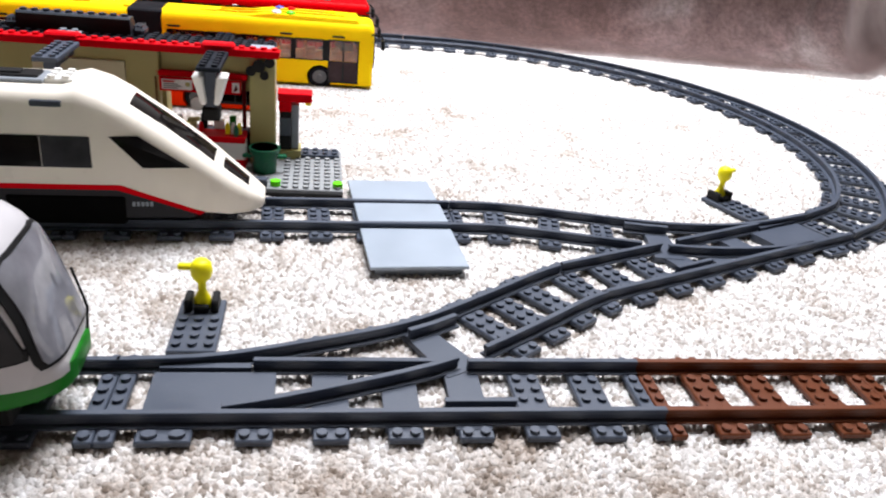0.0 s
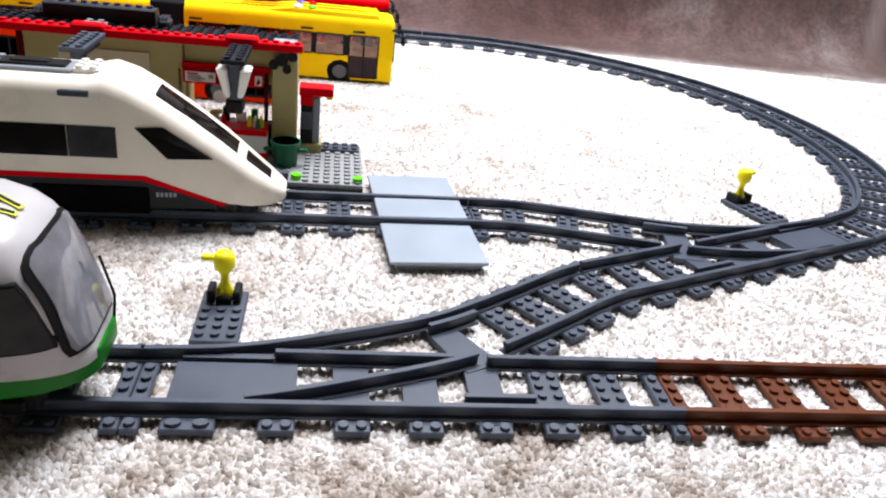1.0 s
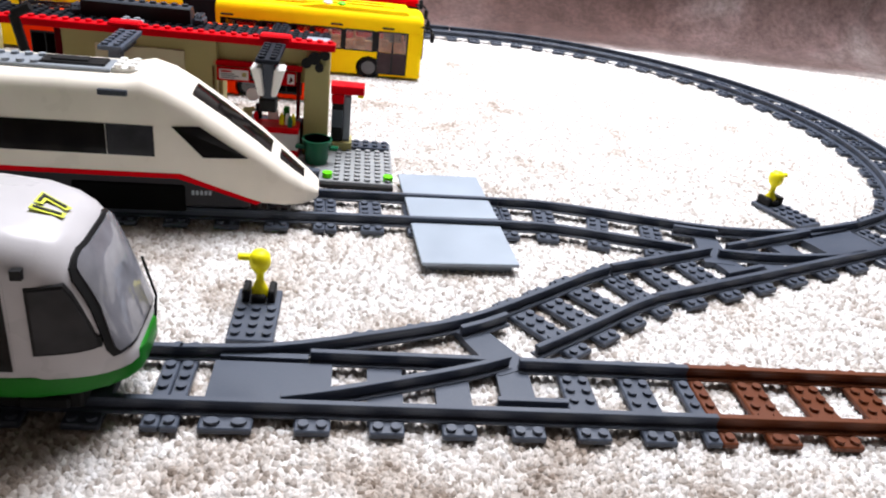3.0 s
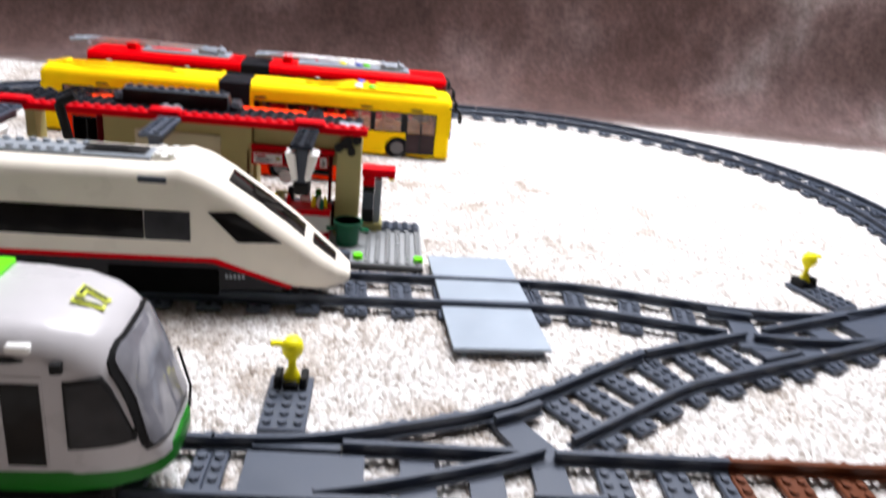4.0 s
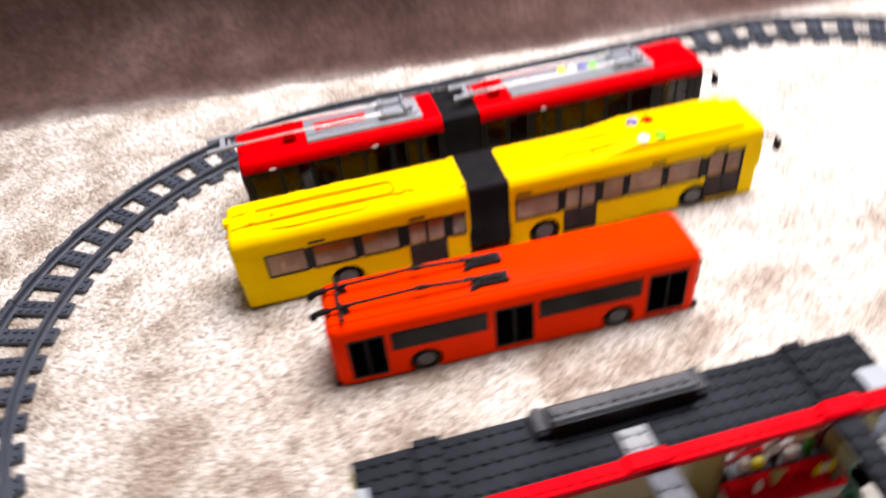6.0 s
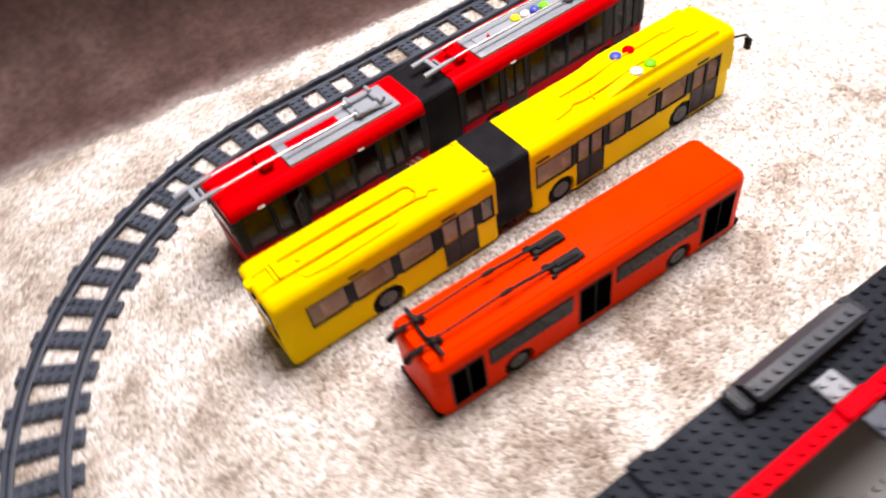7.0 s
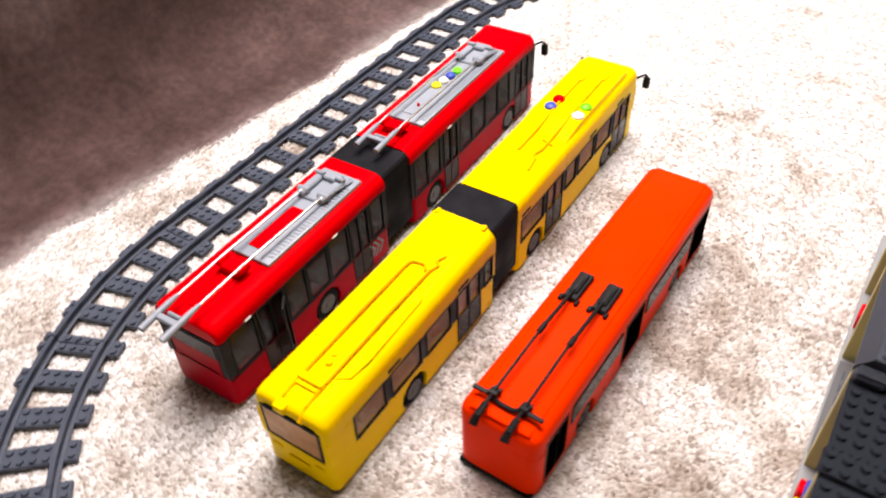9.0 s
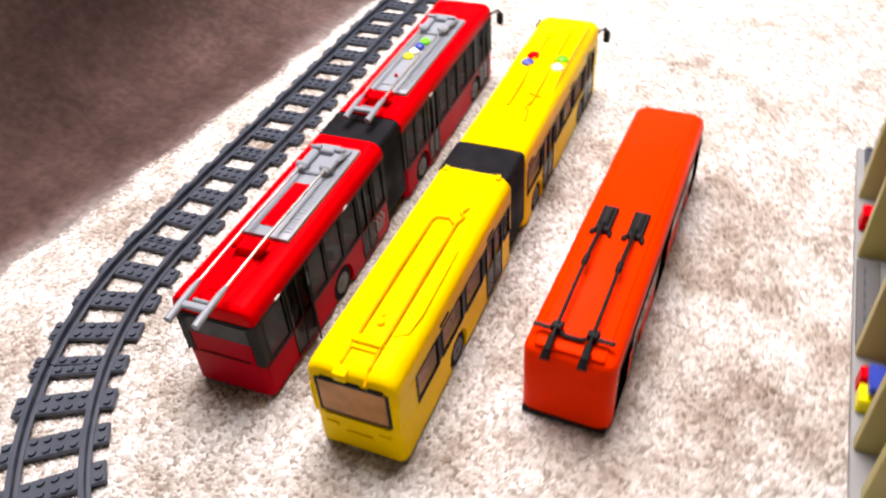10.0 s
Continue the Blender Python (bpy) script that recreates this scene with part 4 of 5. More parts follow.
def roof_gear(parent, x0, x1, z, tip, insert):
    """Grey roof deck with ribs and a cover, the twin spring base and two trolley poles in sleeves."""
    deck = smooth(part("roof_deck", boxes((x0, x1, -0.0178, 0.0150, z - 0.001, z + 0.0026), bevel=0.0010, seg=2), SILVER, parent, "silver grey plastic roof deck"))
    for k in range(int((x1 - x0 - 0.014) / 0.0030)):
        x = x0 + 0.006 + 0.0030 * k
        part("deck_rib", boxes((x, x + 0.0013, -0.0162, -0.0112, z + 0.0024, z + 0.0031)), SILVER, deck)
    part("deck_edge", boxes((x0 + 0.002, x1 - 0.002, -0.0104, -0.0098, z + 0.0024, z + 0.0032)), SILVER, deck)
    part("deck_cover", boxes((x0 + 0.008, x0 + 0.050, -0.0050, 0.0062, z + 0.0022, z + 0.0034), bevel=0.0010, seg=2), insert, deck)
    ys = (0.0075, -0.0095)
    bm = boxes((x1 - 0.034, x1 - 0.008, -0.0105, 0.0085, z + 0.002, z + 0.0046), (x1 - 0.014, x1 - 0.006, -0.0085, 0.0065, z + 0.004, z + 0.0082), bevel=0.0009)
    for y in ys:
        box(bm, x1 - 0.034, x1 - 0.014, y - 0.0032, y + 0.0032, z + 0.0040, z + 0.0080, 0.0010)
        cyl(bm, (x1 - 0.030, y - 0.0042, z + 0.0070), (x1 - 0.030, y + 0.0042, z + 0.0070), 0.0022, 10)
        cyl(bm, (x1 - 0.012, y - 0.0036, z + 0.0086), (x1 - 0.012, y + 0.0036, z + 0.0086), 0.0016, 10)
    tube(bm, [(x1 - 0.004, -0.013, z + 0.0030), (x1 - 0.022, -0.0125, z + 0.0070)], 0.0009, 6)
    smooth(part("spring_base", bm, SILVER, parent, "silver grey spring base"), 35)
    for y in ys:
        bm = bmesh.new()
        tube(bm, [(x1 - 0.032, y, z + 0.0075), (x0 - 0.008, y, z + 0.0088), (tip + 0.024, y, z + 0.0078)], 0.0009, 8)
        pole = smooth(part("trolley_pole", bm, CHROME, parent, "thin silver trolley pole"), 60)
        bm = bmesh.new()
        cyl(bm, (tip + 0.029, y, z + 0.0080), (tip + 0.022, y, z + 0.0078), 0.0011, 10, 0.0019)
        cyl(bm, (tip + 0.022, y, z + 0.0078), (tip, y, z + 0.0062), 0.0019, 10, 0.0023)
        smooth(part("pole_shoe", bm, SILVER, pole, "grey contact shoe"), 40)
    part("pole_rest", boxes((tip + 0.010, tip + 0.014, ys[1], ys[0], z + 0.0050, z + 0.0082), (tip + 0.016, tip + 0.018, -0.006, 0.004, z + 0.0008, z + 0.0070), bevel=0.0006), SILVER, parent)
    part("pole_clip", boxes((x0 - 0.017, x0 - 0.007, -0.0075, 0.0055, z - 0.001, z + 0.0066), (x0 - 0.017, x0 - 0.007, -0.0115, -0.0075, z + 0.004, z + 0.0086), (x0 - 0.017, x0 - 0.007, 0.0055, 0.0095, z + 0.004, z + 0.0086), bevel=0.0009), RED, parent)
    smooth(part("roof_rise", boxes((tip + 0.030, x0 - 0.018, -0.0060, 0.0045, z - 0.001, z + 0.0010), bevel=0.0008, seg=2), RED, parent))


roof_gear(bus, -0.141, -0.047, 0.0738, -0.217, RED)
roof_gear(bus, 0.028, 0.154, 0.0738, -0.019, SILVER)
roof_buttons(bus, ((0.078, 0.002, BRIGHT), (0.087, 0.001, WHITE), (0.096, 0.000, BLUE), (0.105, -0.001, LIME)), 0.0768, "button", 0.0041)
roof_buttons(bus, ((0.048, -0.001, RED),), 0.0762, "rivet", 0.0014)
for s in (-1, 1):
    mirror(bus, 0.192, HALF, 0.0640, 0.013, s)

# orange trolleybus
HALF = 0.0248
bus = thing("trolleybus", "orange plastic single toy trolleybus with black poles", "toy bus", pose(-0.351, 0.5058, 0, 0, 0, -2.8) @ Matrix.Diagonal((1.144, 1.10, 1.06, 1)), group="toy buses on the carpet")
shell(bus, -0.1225, 0.1215, HALF, 0.0020, 0.0560, (-0.064, 0.066), 0.0098, 0.0098, ORANGE, 0.0068)
for a, b in ((-0.084, -0.023), (0.012, 0.080)):
    pane(bus, a, b, 0.0275, 0.0435, HALF, GLASS, BLACK, rim=0.0006)
for a, b in ((-0.112, -0.088), (-0.018, 0.008), (0.085, 0.112)):
    door(bus, a, b, 0.0060, 0.0440, HALF, BLACKGLASS, BLACK)
part("bumper", boxes((-0.1236, -0.118, -0.0236, 0.0236, 0.0012, 0.0042), bevel=0.001), BLACK, bus, "black rear bumper strip")
part("bumper", boxes((0.118, 0.1232, -0.0240, 0.0240, 0.0012, 0.0060), bevel=0.001), BLACK, bus)
rear = part("rear_window", boxes((-0.1220, -0.1205, -0.0175, 0.0175, 0.0405, 0.0455), bevel=0.0005), BLACK, bus)
wind = part("windscreen", boxes((0.1205, 0.1220, -0.0215, 0.0215, 0.0230, 0.0470), bevel=0.0006), BLACK, bus)
part("pane", boxes((0.1212, 0.1227, -0.0200, 0.0200, 0.0245, 0.0455), bevel=0.0003), GLASS, wind)
for x0, x1, y in ((0.010, 0.030, -0.0135), (0.060, 0.078, -0.0140)):
    part("roof_hatch", boxes((x0, x1, y - 0.001, y + 0.001, 0.0555, 0.0570), bevel=0.0004), ORANGE, bus)
smooth(part("roof_hood", boxes((-0.120, 0.118, -0.0185, 0.0185, 0.0550, 0.0566), bevel=0.0012, seg=2), ORANGE, bus))
for y in (0.0100, -0.0090):
    bm = boxes((-0.0280, -0.004, y - 0.0050, y + 0.0044, 0.0562, 0.0598), (-0.024, -0.007, y - 0.0030, y + 0.0026, 0.0590, 0.0612), (-0.0305, -0.0255, y - 0.0066, y - 0.0040, 0.0560, 0.0588), (-0.0305, -0.0255, y + 0.0036, y + 0.0066, 0.0560, 0.0588), bevel=0.0008)
    base = part("spring_base", bm, BLACK, bus, "solid black spring base")
    part("coil_spring", boxes((-0.0225, -0.0105, y - 0.0016, y + 0.0012, 0.0610, 0.0618), bevel=0.0003), BLACK, base)
    bm = bmesh.new()
    tube(bm, [(-0.020, y, 0.0606), (-0.060, y, 0.0640), (-0.110, y, 0.0618), (-0.124, y, 0.0598)], 0.0010, 8)
    cyl(bm, (-0.026, y, 0.0610), (-0.058, y, 0.0638), 0.0013, 8)
    cyl(bm, (-0.056, y, 0.0638), (-0.063, y, 0.0637), 0.0019, 8)
    pole = smooth(part("trolley_pole", bm, BLACK, bus, "black plastic trolley pole"), 50)
    bm = bmesh.new()
    cyl(bm, (-0.117, y, 0.0608), (-0.1255, y, 0.0596), 0.0021, 8)
    cyl(bm, (-0.1255, y, 0.0596), (-0.1290, y, 0.0566), 0.0022, 8, 0.0026)
    part("pole_shoe", bm, BLACK, pole)
    side = 1 if y > 0 else -1
    bm = boxes((-0.1118, -0.1088, y - 0.0028, y + 0.0028, 0.0588, 0.0632), (-0.1120, -0.1092, *sorted((y + side * 0.002, y + side * 0.0120)), 0.0594, 0.0612), (-0.1078, -0.1050, y - 0.0030, y + 0.0030, 0.0580, 0.0612), bevel=0.0005)
    cyl(bm, (-0.110, y, 0.0560), (-0.110, y, 0.0600), 0.0022, 8)
    part("pole_catcher", bm, BLACK, bus, "black cross-shaped pole catcher")
bm = bmesh.new()
tube(bm, [(-0.1105, 0.0100, 0.0604), (-0.1120, 0.0045, 0.0586), (-0.1120, -0.0035, 0.0586), (-0.1105, -0.0090, 0.0604)], 0.0013, 8)
part("catcher_bar", bm, BLACK, bus)
for s in (-1, 1):
    part("headlamp", boxes((0.1208, 0.1225, *sorted((s * 0.0135, s * 0.0200)), 0.0130, 0.0170), bevel=0.0005), WHITE, bus)


# ---- rail vehicles ----
def width_at(sections, x):
    for a, b in zip(sections, sections[1:]):
        if a[0] <= x <= b[0]:
            f = (x - a[0]) / (b[0] - a[0])
            return a[1] + f * (b[1] - a[1])
    return sections[-1][1] if x > sections[-1][0] else sections[0][1]


def flank_pane(parent, outline, sections, mat, proud=0.0006, name="window", sides=(-1, 1), label=""):
    """A pane bent to follow a flank whose width changes along x."""
    for s in sides:
        bm = bmesh.new()
        a = [bm.verts.new((x, s * (width_at(sections, x) + proud), z)) for x, z in outline]
        b = [bm.verts.new((x, s * (width_at(sections, x) - 0.0012), z)) for x, z in outline]
        n = len(outline)
        bm.faces.new(a)
        bm.faces.new(b[::-1])
        for i in range(n):
            j = (i + 1) % n
            bm.faces.new((a[j], a[i], b[i], b[j]))
        bmesh.ops.recalc_face_normals(bm, faces=bm.faces)
        part(name, bm, mat, parent, label)


def half_at(sections, x, z):
    """Half width of a lofted body at a height, with its rounded upper corners."""
    for a, b in zip(sections, sections[1:]):
        if a[0] <= x <= b[0]:
            f = (x - a[0]) / (b[0] - a[0])
            _, w, _, top, r, _ = (p + (q - p) * f for p, q in zip(a, b))
            if z > top:
                return -1.0
            return w if z < top - r else w - r + math.sqrt(max(0, r * r - (z - top + r) ** 2))
    return -1.0


def nose_pane(parent, edge, sections, mat, proud, name, label=""):
    """A curved screen lying on a rounded nose, from flank to flank. edge: height and place along the body of its side edge, and how far it narrows there."""
    bm, rows = bmesh.new(), []
    for z, xe, narrow in edge:
        ye = half_at(sections, xe, z) * narrow
        row = []
        for k in range(17):
            y = ye * math.sin(math.pi / 2 * (k - 8) / 8)
            x = sections[-1][0]
            while x > xe and half_at(sections, x, z) < abs(y):
                x -= 0.0002
            out = abs(y) / ye
            row.append(bm.verts.new((x + proud * (1 - 0.6 * out ** 4), y + math.copysign(proud * out ** 4, y), z + 0.3 * proud)))
        rows.append(row)
    for a, b in zip(rows, rows[1:]):
        for i in range(len(a) - 1):
            bm.faces.new((a[i], a[i + 1], b[i + 1], b[i]))
    bm.normal_update()
    if sum(f.normal.x for f in bm.faces) < 0:
        bmesh.ops.reverse_faces(bm, faces=bm.faces)
    bmesh.ops.solidify(bm, geom=bm.faces[:], thickness=0.0016)
    return smooth(part(name, bm, mat, parent, label), 60)


# green and white tram, standing on the front track
TRAM_NOSE = -0.266
tram = thing("tram", "white and lime green articulated toy tram on the track", "toy tram", pose(TRAM_NOSE, 0, 0) @ Matrix.Diagonal((1, 1, 0.95, 1)))
SEC = [(-0.117, 0.0345, 0.0335, 0.1005, 0.010, 0.001), (-0.060, 0.0345, 0.0335, 0.1000, 0.012, 0.001), (-0.042, 0.0343, 0.0335, 0.0990, 0.014, 0.001), (-0.030, 0.0337, 0.0335, 0.0968, 0.018, 0.001), (-0.023, 0.0327, 0.0335, 0.0932, 0.020, 0.001), (-0.018, 0.0316, 0.0335, 0.0880, 0.021, 0.001), (-0.0135, 0.0302, 0.0335, 0.0790, 0.022, 0.001), (-0.0090, 0.0282, 0.0335, 0.0670, 0.020, 0.001), (-0.0045, 0.0250, 0.0335, 0.0530, 0.015, 0.001), (-0.0012, 0.0212, 0.0335, 0.0430, 0.008, 0.001), (0.0008, 0.0160, 0.0335, 0.0375, 0.0012, 0.001)]
smooth(part("body", loft(SEC, 6), TRAMWHITE, tram), 50)
SKIRT = [(-0.117, 0.0350, 0.0240, 0.0352, 0.001, 0.002), (-0.036, 0.0346, 0.0240, 0.0352, 0.001, 0.002), (-0.020, 0.0310, 0.0240, 0.0354, 0.001, 0.002), (-0.010, 0.0262, 0.0243, 0.0360, 0.001, 0.002), (-0.003, 0.0210, 0.0250, 0.0372, 0.001, 0.002), (0.0010, 0.0155, 0.0260, 0.0378, 0.001, 0.002), (0.0022, 0.0110, 0.0275, 0.0370, 0.001, 0.002)]
smooth(part("skirt", loft(SKIRT, 4), GREEN, tram, "green lower skirt"), 50)
part("bogie", boxes((-0.100, -0.020, -0.0270, 0.0270, 0.0132, 0.0245), (-0.085, -0.065, -0.0290, 0.0290, 0.0140, 0.0200), (-0.045, -0.025, -0.0290, 0.0290, 0.0140, 0.0200), bevel=0.001), BLACK, tram)
EDGE = [(0.0415, -0.0065, 1), (0.0450, -0.0080, 1), (0.0550, -0.0100, 1), (0.0650, -0.0125, 1), (0.0720, -0.0150, 1), (0.0790, -0.0180, 1), (0.0835, -0.0200, 0.97), (0.0865, -0.0215, 0.86), (0.0885, -0.0225, 0.66)]
nose_pane(tram, EDGE, SEC, BLACK, 0.0010, "windscreen_rubber", "black rubber round the windscreen")
nose_pane(tram, [(z + d, x + 0.0016, f * 0.96) for (z, x, f), d in zip(EDGE, (0.0016, 0.0008, 0, 0, 0, 0, -0.0006, -0.0012, -0.0018))], SEC, SCREEN, 0.0017, "windscreen", "grey curved windscreen")
bm = bmesh.new()
tube(bm, [(0.0035, 0.004, 0.0420), (0.0030, 0.009, 0.0500), (-0.0030, 0.013, 0.0680)], 0.0007, 5)
part("wiper", bm, BLACK, tram)
CAB = [(-0.0325, 0.0475, 0.0768), (-0.0260, 0.0478, 0.0776), (-0.0205, 0.0481, 0.0780), (-0.0180, 0.0483, 0.0735), (-0.0150, 0.0486, 0.0655), (-0.0125, 0.0489, 0.0575), (-0.0108, 0.0494, 0.0520)]
for d, mat, pr in ((0.0013, BLACK, 0.0008), (0.0, CLEARW, 0.0013)):
    for s in (-1, 1):
        bm, rows = bmesh.new(), []
        for x, zb, zt in [(CAB[0][0] - d, *CAB[0][1:])] + CAB + [(CAB[-1][0] + d, *CAB[-1][1:])]:
            y = s * (width_at(SEC, x) + pr)
            rows.append([bm.verts.new((x, yy, z)) for yy in (y, y - s * 0.0024) for z in (zb - d, zt + d)])
        for p, q in zip(rows, rows[1:]):
            for i, j in ((0, 1), (1, 3), (3, 2), (2, 0)):
                bm.faces.new((p[i], p[j], q[j], q[i]))
        bm.faces.new([rows[0][i] for i in (0, 1, 3, 2)])
        bm.faces.new([rows[-1][i] for i in (0, 2, 3, 1)])
        bmesh.ops.recalc_face_normals(bm, faces=bm.faces)
        bmesh.ops.remove_doubles(bm, verts=bm.verts, dist=1e-6)
        smooth(part("cab_window", bm, mat, tram), 30)
for a, b in ((-0.109, -0.0895), (-0.0865, -0.0665)):
    flank_pane(tram, [(a - 0.0008, 0.0450), (b + 0.0008, 0.0450), (b + 0.0008, 0.0762), (a - 0.0008, 0.0762)], SEC, LGREY, 0.0005, "window_frame")
    flank_pane(tram, [(a, 0.0458), (b, 0.0458), (b, 0.0705), (a, 0.0705)], SEC, GLASS, 0.0009, "pane")
    flank_pane(tram, [(a, 0.0715), (b, 0.0715), (b, 0.0755), (a, 0.0755)], SEC, GLASS, 0.0009, "pane")
flank_pane(tram, [(-0.0600, 0.0365), (-0.0410, 0.0365), (-0.0410, 0.0800), (-0.0600, 0.0800)], SEC, TRAMWHITE, 0.0005, "door")
flank_pane(tram, [(-0.0560, 0.0385), (-0.0420, 0.0385), (-0.0420, 0.0770), (-0.0560, 0.0770)], SEC, GLASS, 0.0010, "door_pane")
flank_pane(tram, [(-0.0372, 0.0825), (-0.0332, 0.0825), (-0.0332, 0.0868), (-0.0372, 0.0868)], SEC, BLACK, 0.0020, "mirror_mount")
flank_pane(tram, [(-0.1150, 0.0795), (-0.0680, 0.0795), (-0.0680, 0.0885), (-0.1150, 0.0885)], SEC, STICKER, 0.0004, "side_sticker", label="yellow-green strip with dark lettering bars")
for k in range(9):
    x = -0.111 + 0.0046 * k
    flank_pane(tram, [(x, 0.0810), (x + 0.0012, 0.0810), (x + 0.0012, 0.0900 if k == 4 else 0.0870), (x, 0.0900 if k == 4 else 0.0870)], SEC, BLACK, 0.0008, "lettering_bar")
flank_pane(tram, [(-0.113, 0.0800), (-0.069, 0.0800), (-0.069, 0.0808), (-0.113, 0.0808)], SEC, BLACK, 0.0008, "lettering_bar")
for k in range(11):
    x = -0.110 + 0.0042 * k
    flank_pane(tram, [(x, 0.0390), (x + 0.0016, 0.0390), (x + 0.0016, 0.0410), (x, 0.0410)], SEC, BROWN, 0.0006, "dot")
flank_pane(tram, [(-0.0655, 0.0872), (-0.0610, 0.0862), (-0.0510, 0.0862), (-0.0465, 0.0872), (-0.0510, 0.0886), (-0.0610, 0.0886)], SEC, BLACK, 0.0010, "side_lamp")
for s in (-1, 1):
    part("roof_lamp", boxes((-0.053, -0.044, *sorted((s * 0.0305, s * 0.0352)), 0.0900, 0.0938), bevel=0.0008), WHITE, tram)
roof = part("roof_panel", boxes((-0.117, -0.0720, -0.0255, 0.0255, 0.0985, 0.1026), bevel=0.0006), LIME, tram, "bright lime green roof panel")
for row in ((-0.116, -0.1035, -0.020, 0.020), (-0.099, -0.076, -0.0235, 0.013)):
    smooth(part("roof_box", boxes((*row, 0.1025, 0.1095), bevel=0.0016, seg=2), LIME, roof))
part("roof_box", boxes((-0.092, -0.076, 0.003, 0.020, 0.1085, 0.1130), bevel=0.0012), LIME, roof)
for thick, lift, mat, name in ((0.0010, 0.0, STICKER, "line_sign"), (-0.0001, 0.0005, BLACK, "line_figures")):
    curve = bpy.data.curves.new(name, "FONT")
    curve.body, curve.size, curve.extrude, curve.align_x, curve.offset = "17", 0.0165, 0.0002, "CENTER", thick
    curve.materials.append(mat)
    sign = new(name, curve)
    sign.parent = tram
    sign.matrix_basis = pose(-0.0270, -0.0015, 0.0964 + lift, 17, 0, 90)
bellows(tram, -0.138, -0.116, 0.0325, 0.026, 0.100)
SEC2 = [(-0.270, 0.0345, 0.0335, 0.1020, 0.010, 0.001), (-0.137, 0.0345, 0.0335, 0.1020, 0.010, 0.001)]
smooth(part("body", loft(SEC2, 6), TRAMWHITE, tram), 50)
part("skirt", loft([(-0.270, 0.0350, 0.0240, 0.0352, 0.001, 0.002), (-0.137, 0.0350, 0.0240, 0.0352, 0.001, 0.002)], 4), GREEN, tram)
part("bogie", boxes((-0.230, -0.160, -0.0270, 0.0270, 0.0132, 0.0245), bevel=0.001), BLACK, tram)
part("roof_panel", boxes((-0.270, -0.139, -0.0255, 0.0255, 0.1005, 0.1032), bevel=0.0006), LIME, tram)
for a, b in ((-0.262, -0.245), (-0.240, -0.205), (-0.198, -0.170), (-0.165, -0.146)):
    flank_pane(tram, [(a, 0.0450), (b, 0.0450), (b, 0.0762), (a, 0.0762)], SEC2, GLASS, 0.0006, "pane")
for row in ((-0.255, -0.215, -0.022, 0.018), (-0.190, -0.150, -0.022, 0.018)):
    smooth(part("roof_box", boxes((*row, 0.1025, 0.1095), bevel=0.0016, seg=2), LIME, tram))

# white high-speed train on the station track
c, s = math.cos(radians(STATION_TURN)), math.sin(radians(STATION_TURN))
d = (STATION_JOINT[0] + 0.198) / -c
train = thing("high_speed_train", "white toy express train with a red stripe and grey skirt", "toy train", pose(STATION_JOINT[0] + c * d, STATION_JOINT[1] + s * d, 0, 0, 0, STATION_TURN - 180) @ Matrix.Diagonal((1, 1, 1.04, 1)))
TS = [(-0.520, 0.0310, 0.0360, 0.0915, 0.009, 0.001), (-0.118, 0.0310, 0.0360, 0.0915, 0.009, 0.001), (-0.108, 0.0310, 0.0360, 0.0940, 0.011, 0.001), (-0.095, 0.0310, 0.0355, 0.0905, 0.012, 0.001), (-0.082, 0.0306, 0.0345, 0.0835, 0.012, 0.001), (-0.060, 0.0296, 0.0270, 0.0690, 0.011, 0.002), (-0.040, 0.0280, 0.0190, 0.0545, 0.010, 0.003), (-0.022, 0.0245, 0.0160, 0.0400, 0.009, 0.004), (-0.010, 0.0195, 0.0155, 0.0305, 0.006, 0.004), (-0.002, 0.0135, 0.0170, 0.0245, 0.003, 0.003), (0.0, 0.0105, 0.0185, 0.0230, 0.002, 0.002)]
smooth(part("body", loft(TS, 6), CREAMWHITE, train), 40)
LS = [(-0.520, 0.0300, 0.0150, 0.0362, 0.001, 0.002), (-0.085, 0.0300, 0.0150, 0.0362, 0.001, 0.002), (-0.070, 0.0292, 0.0150, 0.0310, 0.001, 0.002), (-0.044, 0.0270, 0.0150, 0.0205, 0.001, 0.002)]
part("skirt", loft(LS, 4), SKIRTGREY, train, "dark grey lower skirt")
flank_pane(train, [(-0.520, 0.0345), (-0.088, 0.0345), (-0.040, 0.0182), (-0.037, 0.0195), (-0.086, 0.0375), (-0.520, 0.0375)], TS, BRICKRED, 0.0005, "stripe", label="red stripe")
for x0, x1 in ((-0.152, -0.084), (-0.300, -0.187), (-0.500, -0.380)):
    part("bogie", boxes((x0, x1, -0.0312, 0.0312, 0.0122, 0.0300), (x0 + 0.006, x1 - 0.006, -0.028, 0.028, 0.0118, 0.0160), bevel=0.001), PITCHBLACK, train)
flank_pane(train, [(-0.500, 0.0480), (-0.129, 0.0480), (-0.129, 0.0668), (-0.500, 0.0668)], TS, GLASS, 0.0006, "window")
flank_pane(train, [(-0.1285, 0.0480), (-0.101, 0.0480), (-0.101, 0.0668), (-0.1285, 0.0668)], TS, CLEARW, 0.0005, "window")
flank_pane(train, [(-0.090, 0.0672), (-0.074, 0.0680), (-0.045, 0.0490), (-0.072, 0.0485)], TS, GLASS, 0.0008, "cab_window")
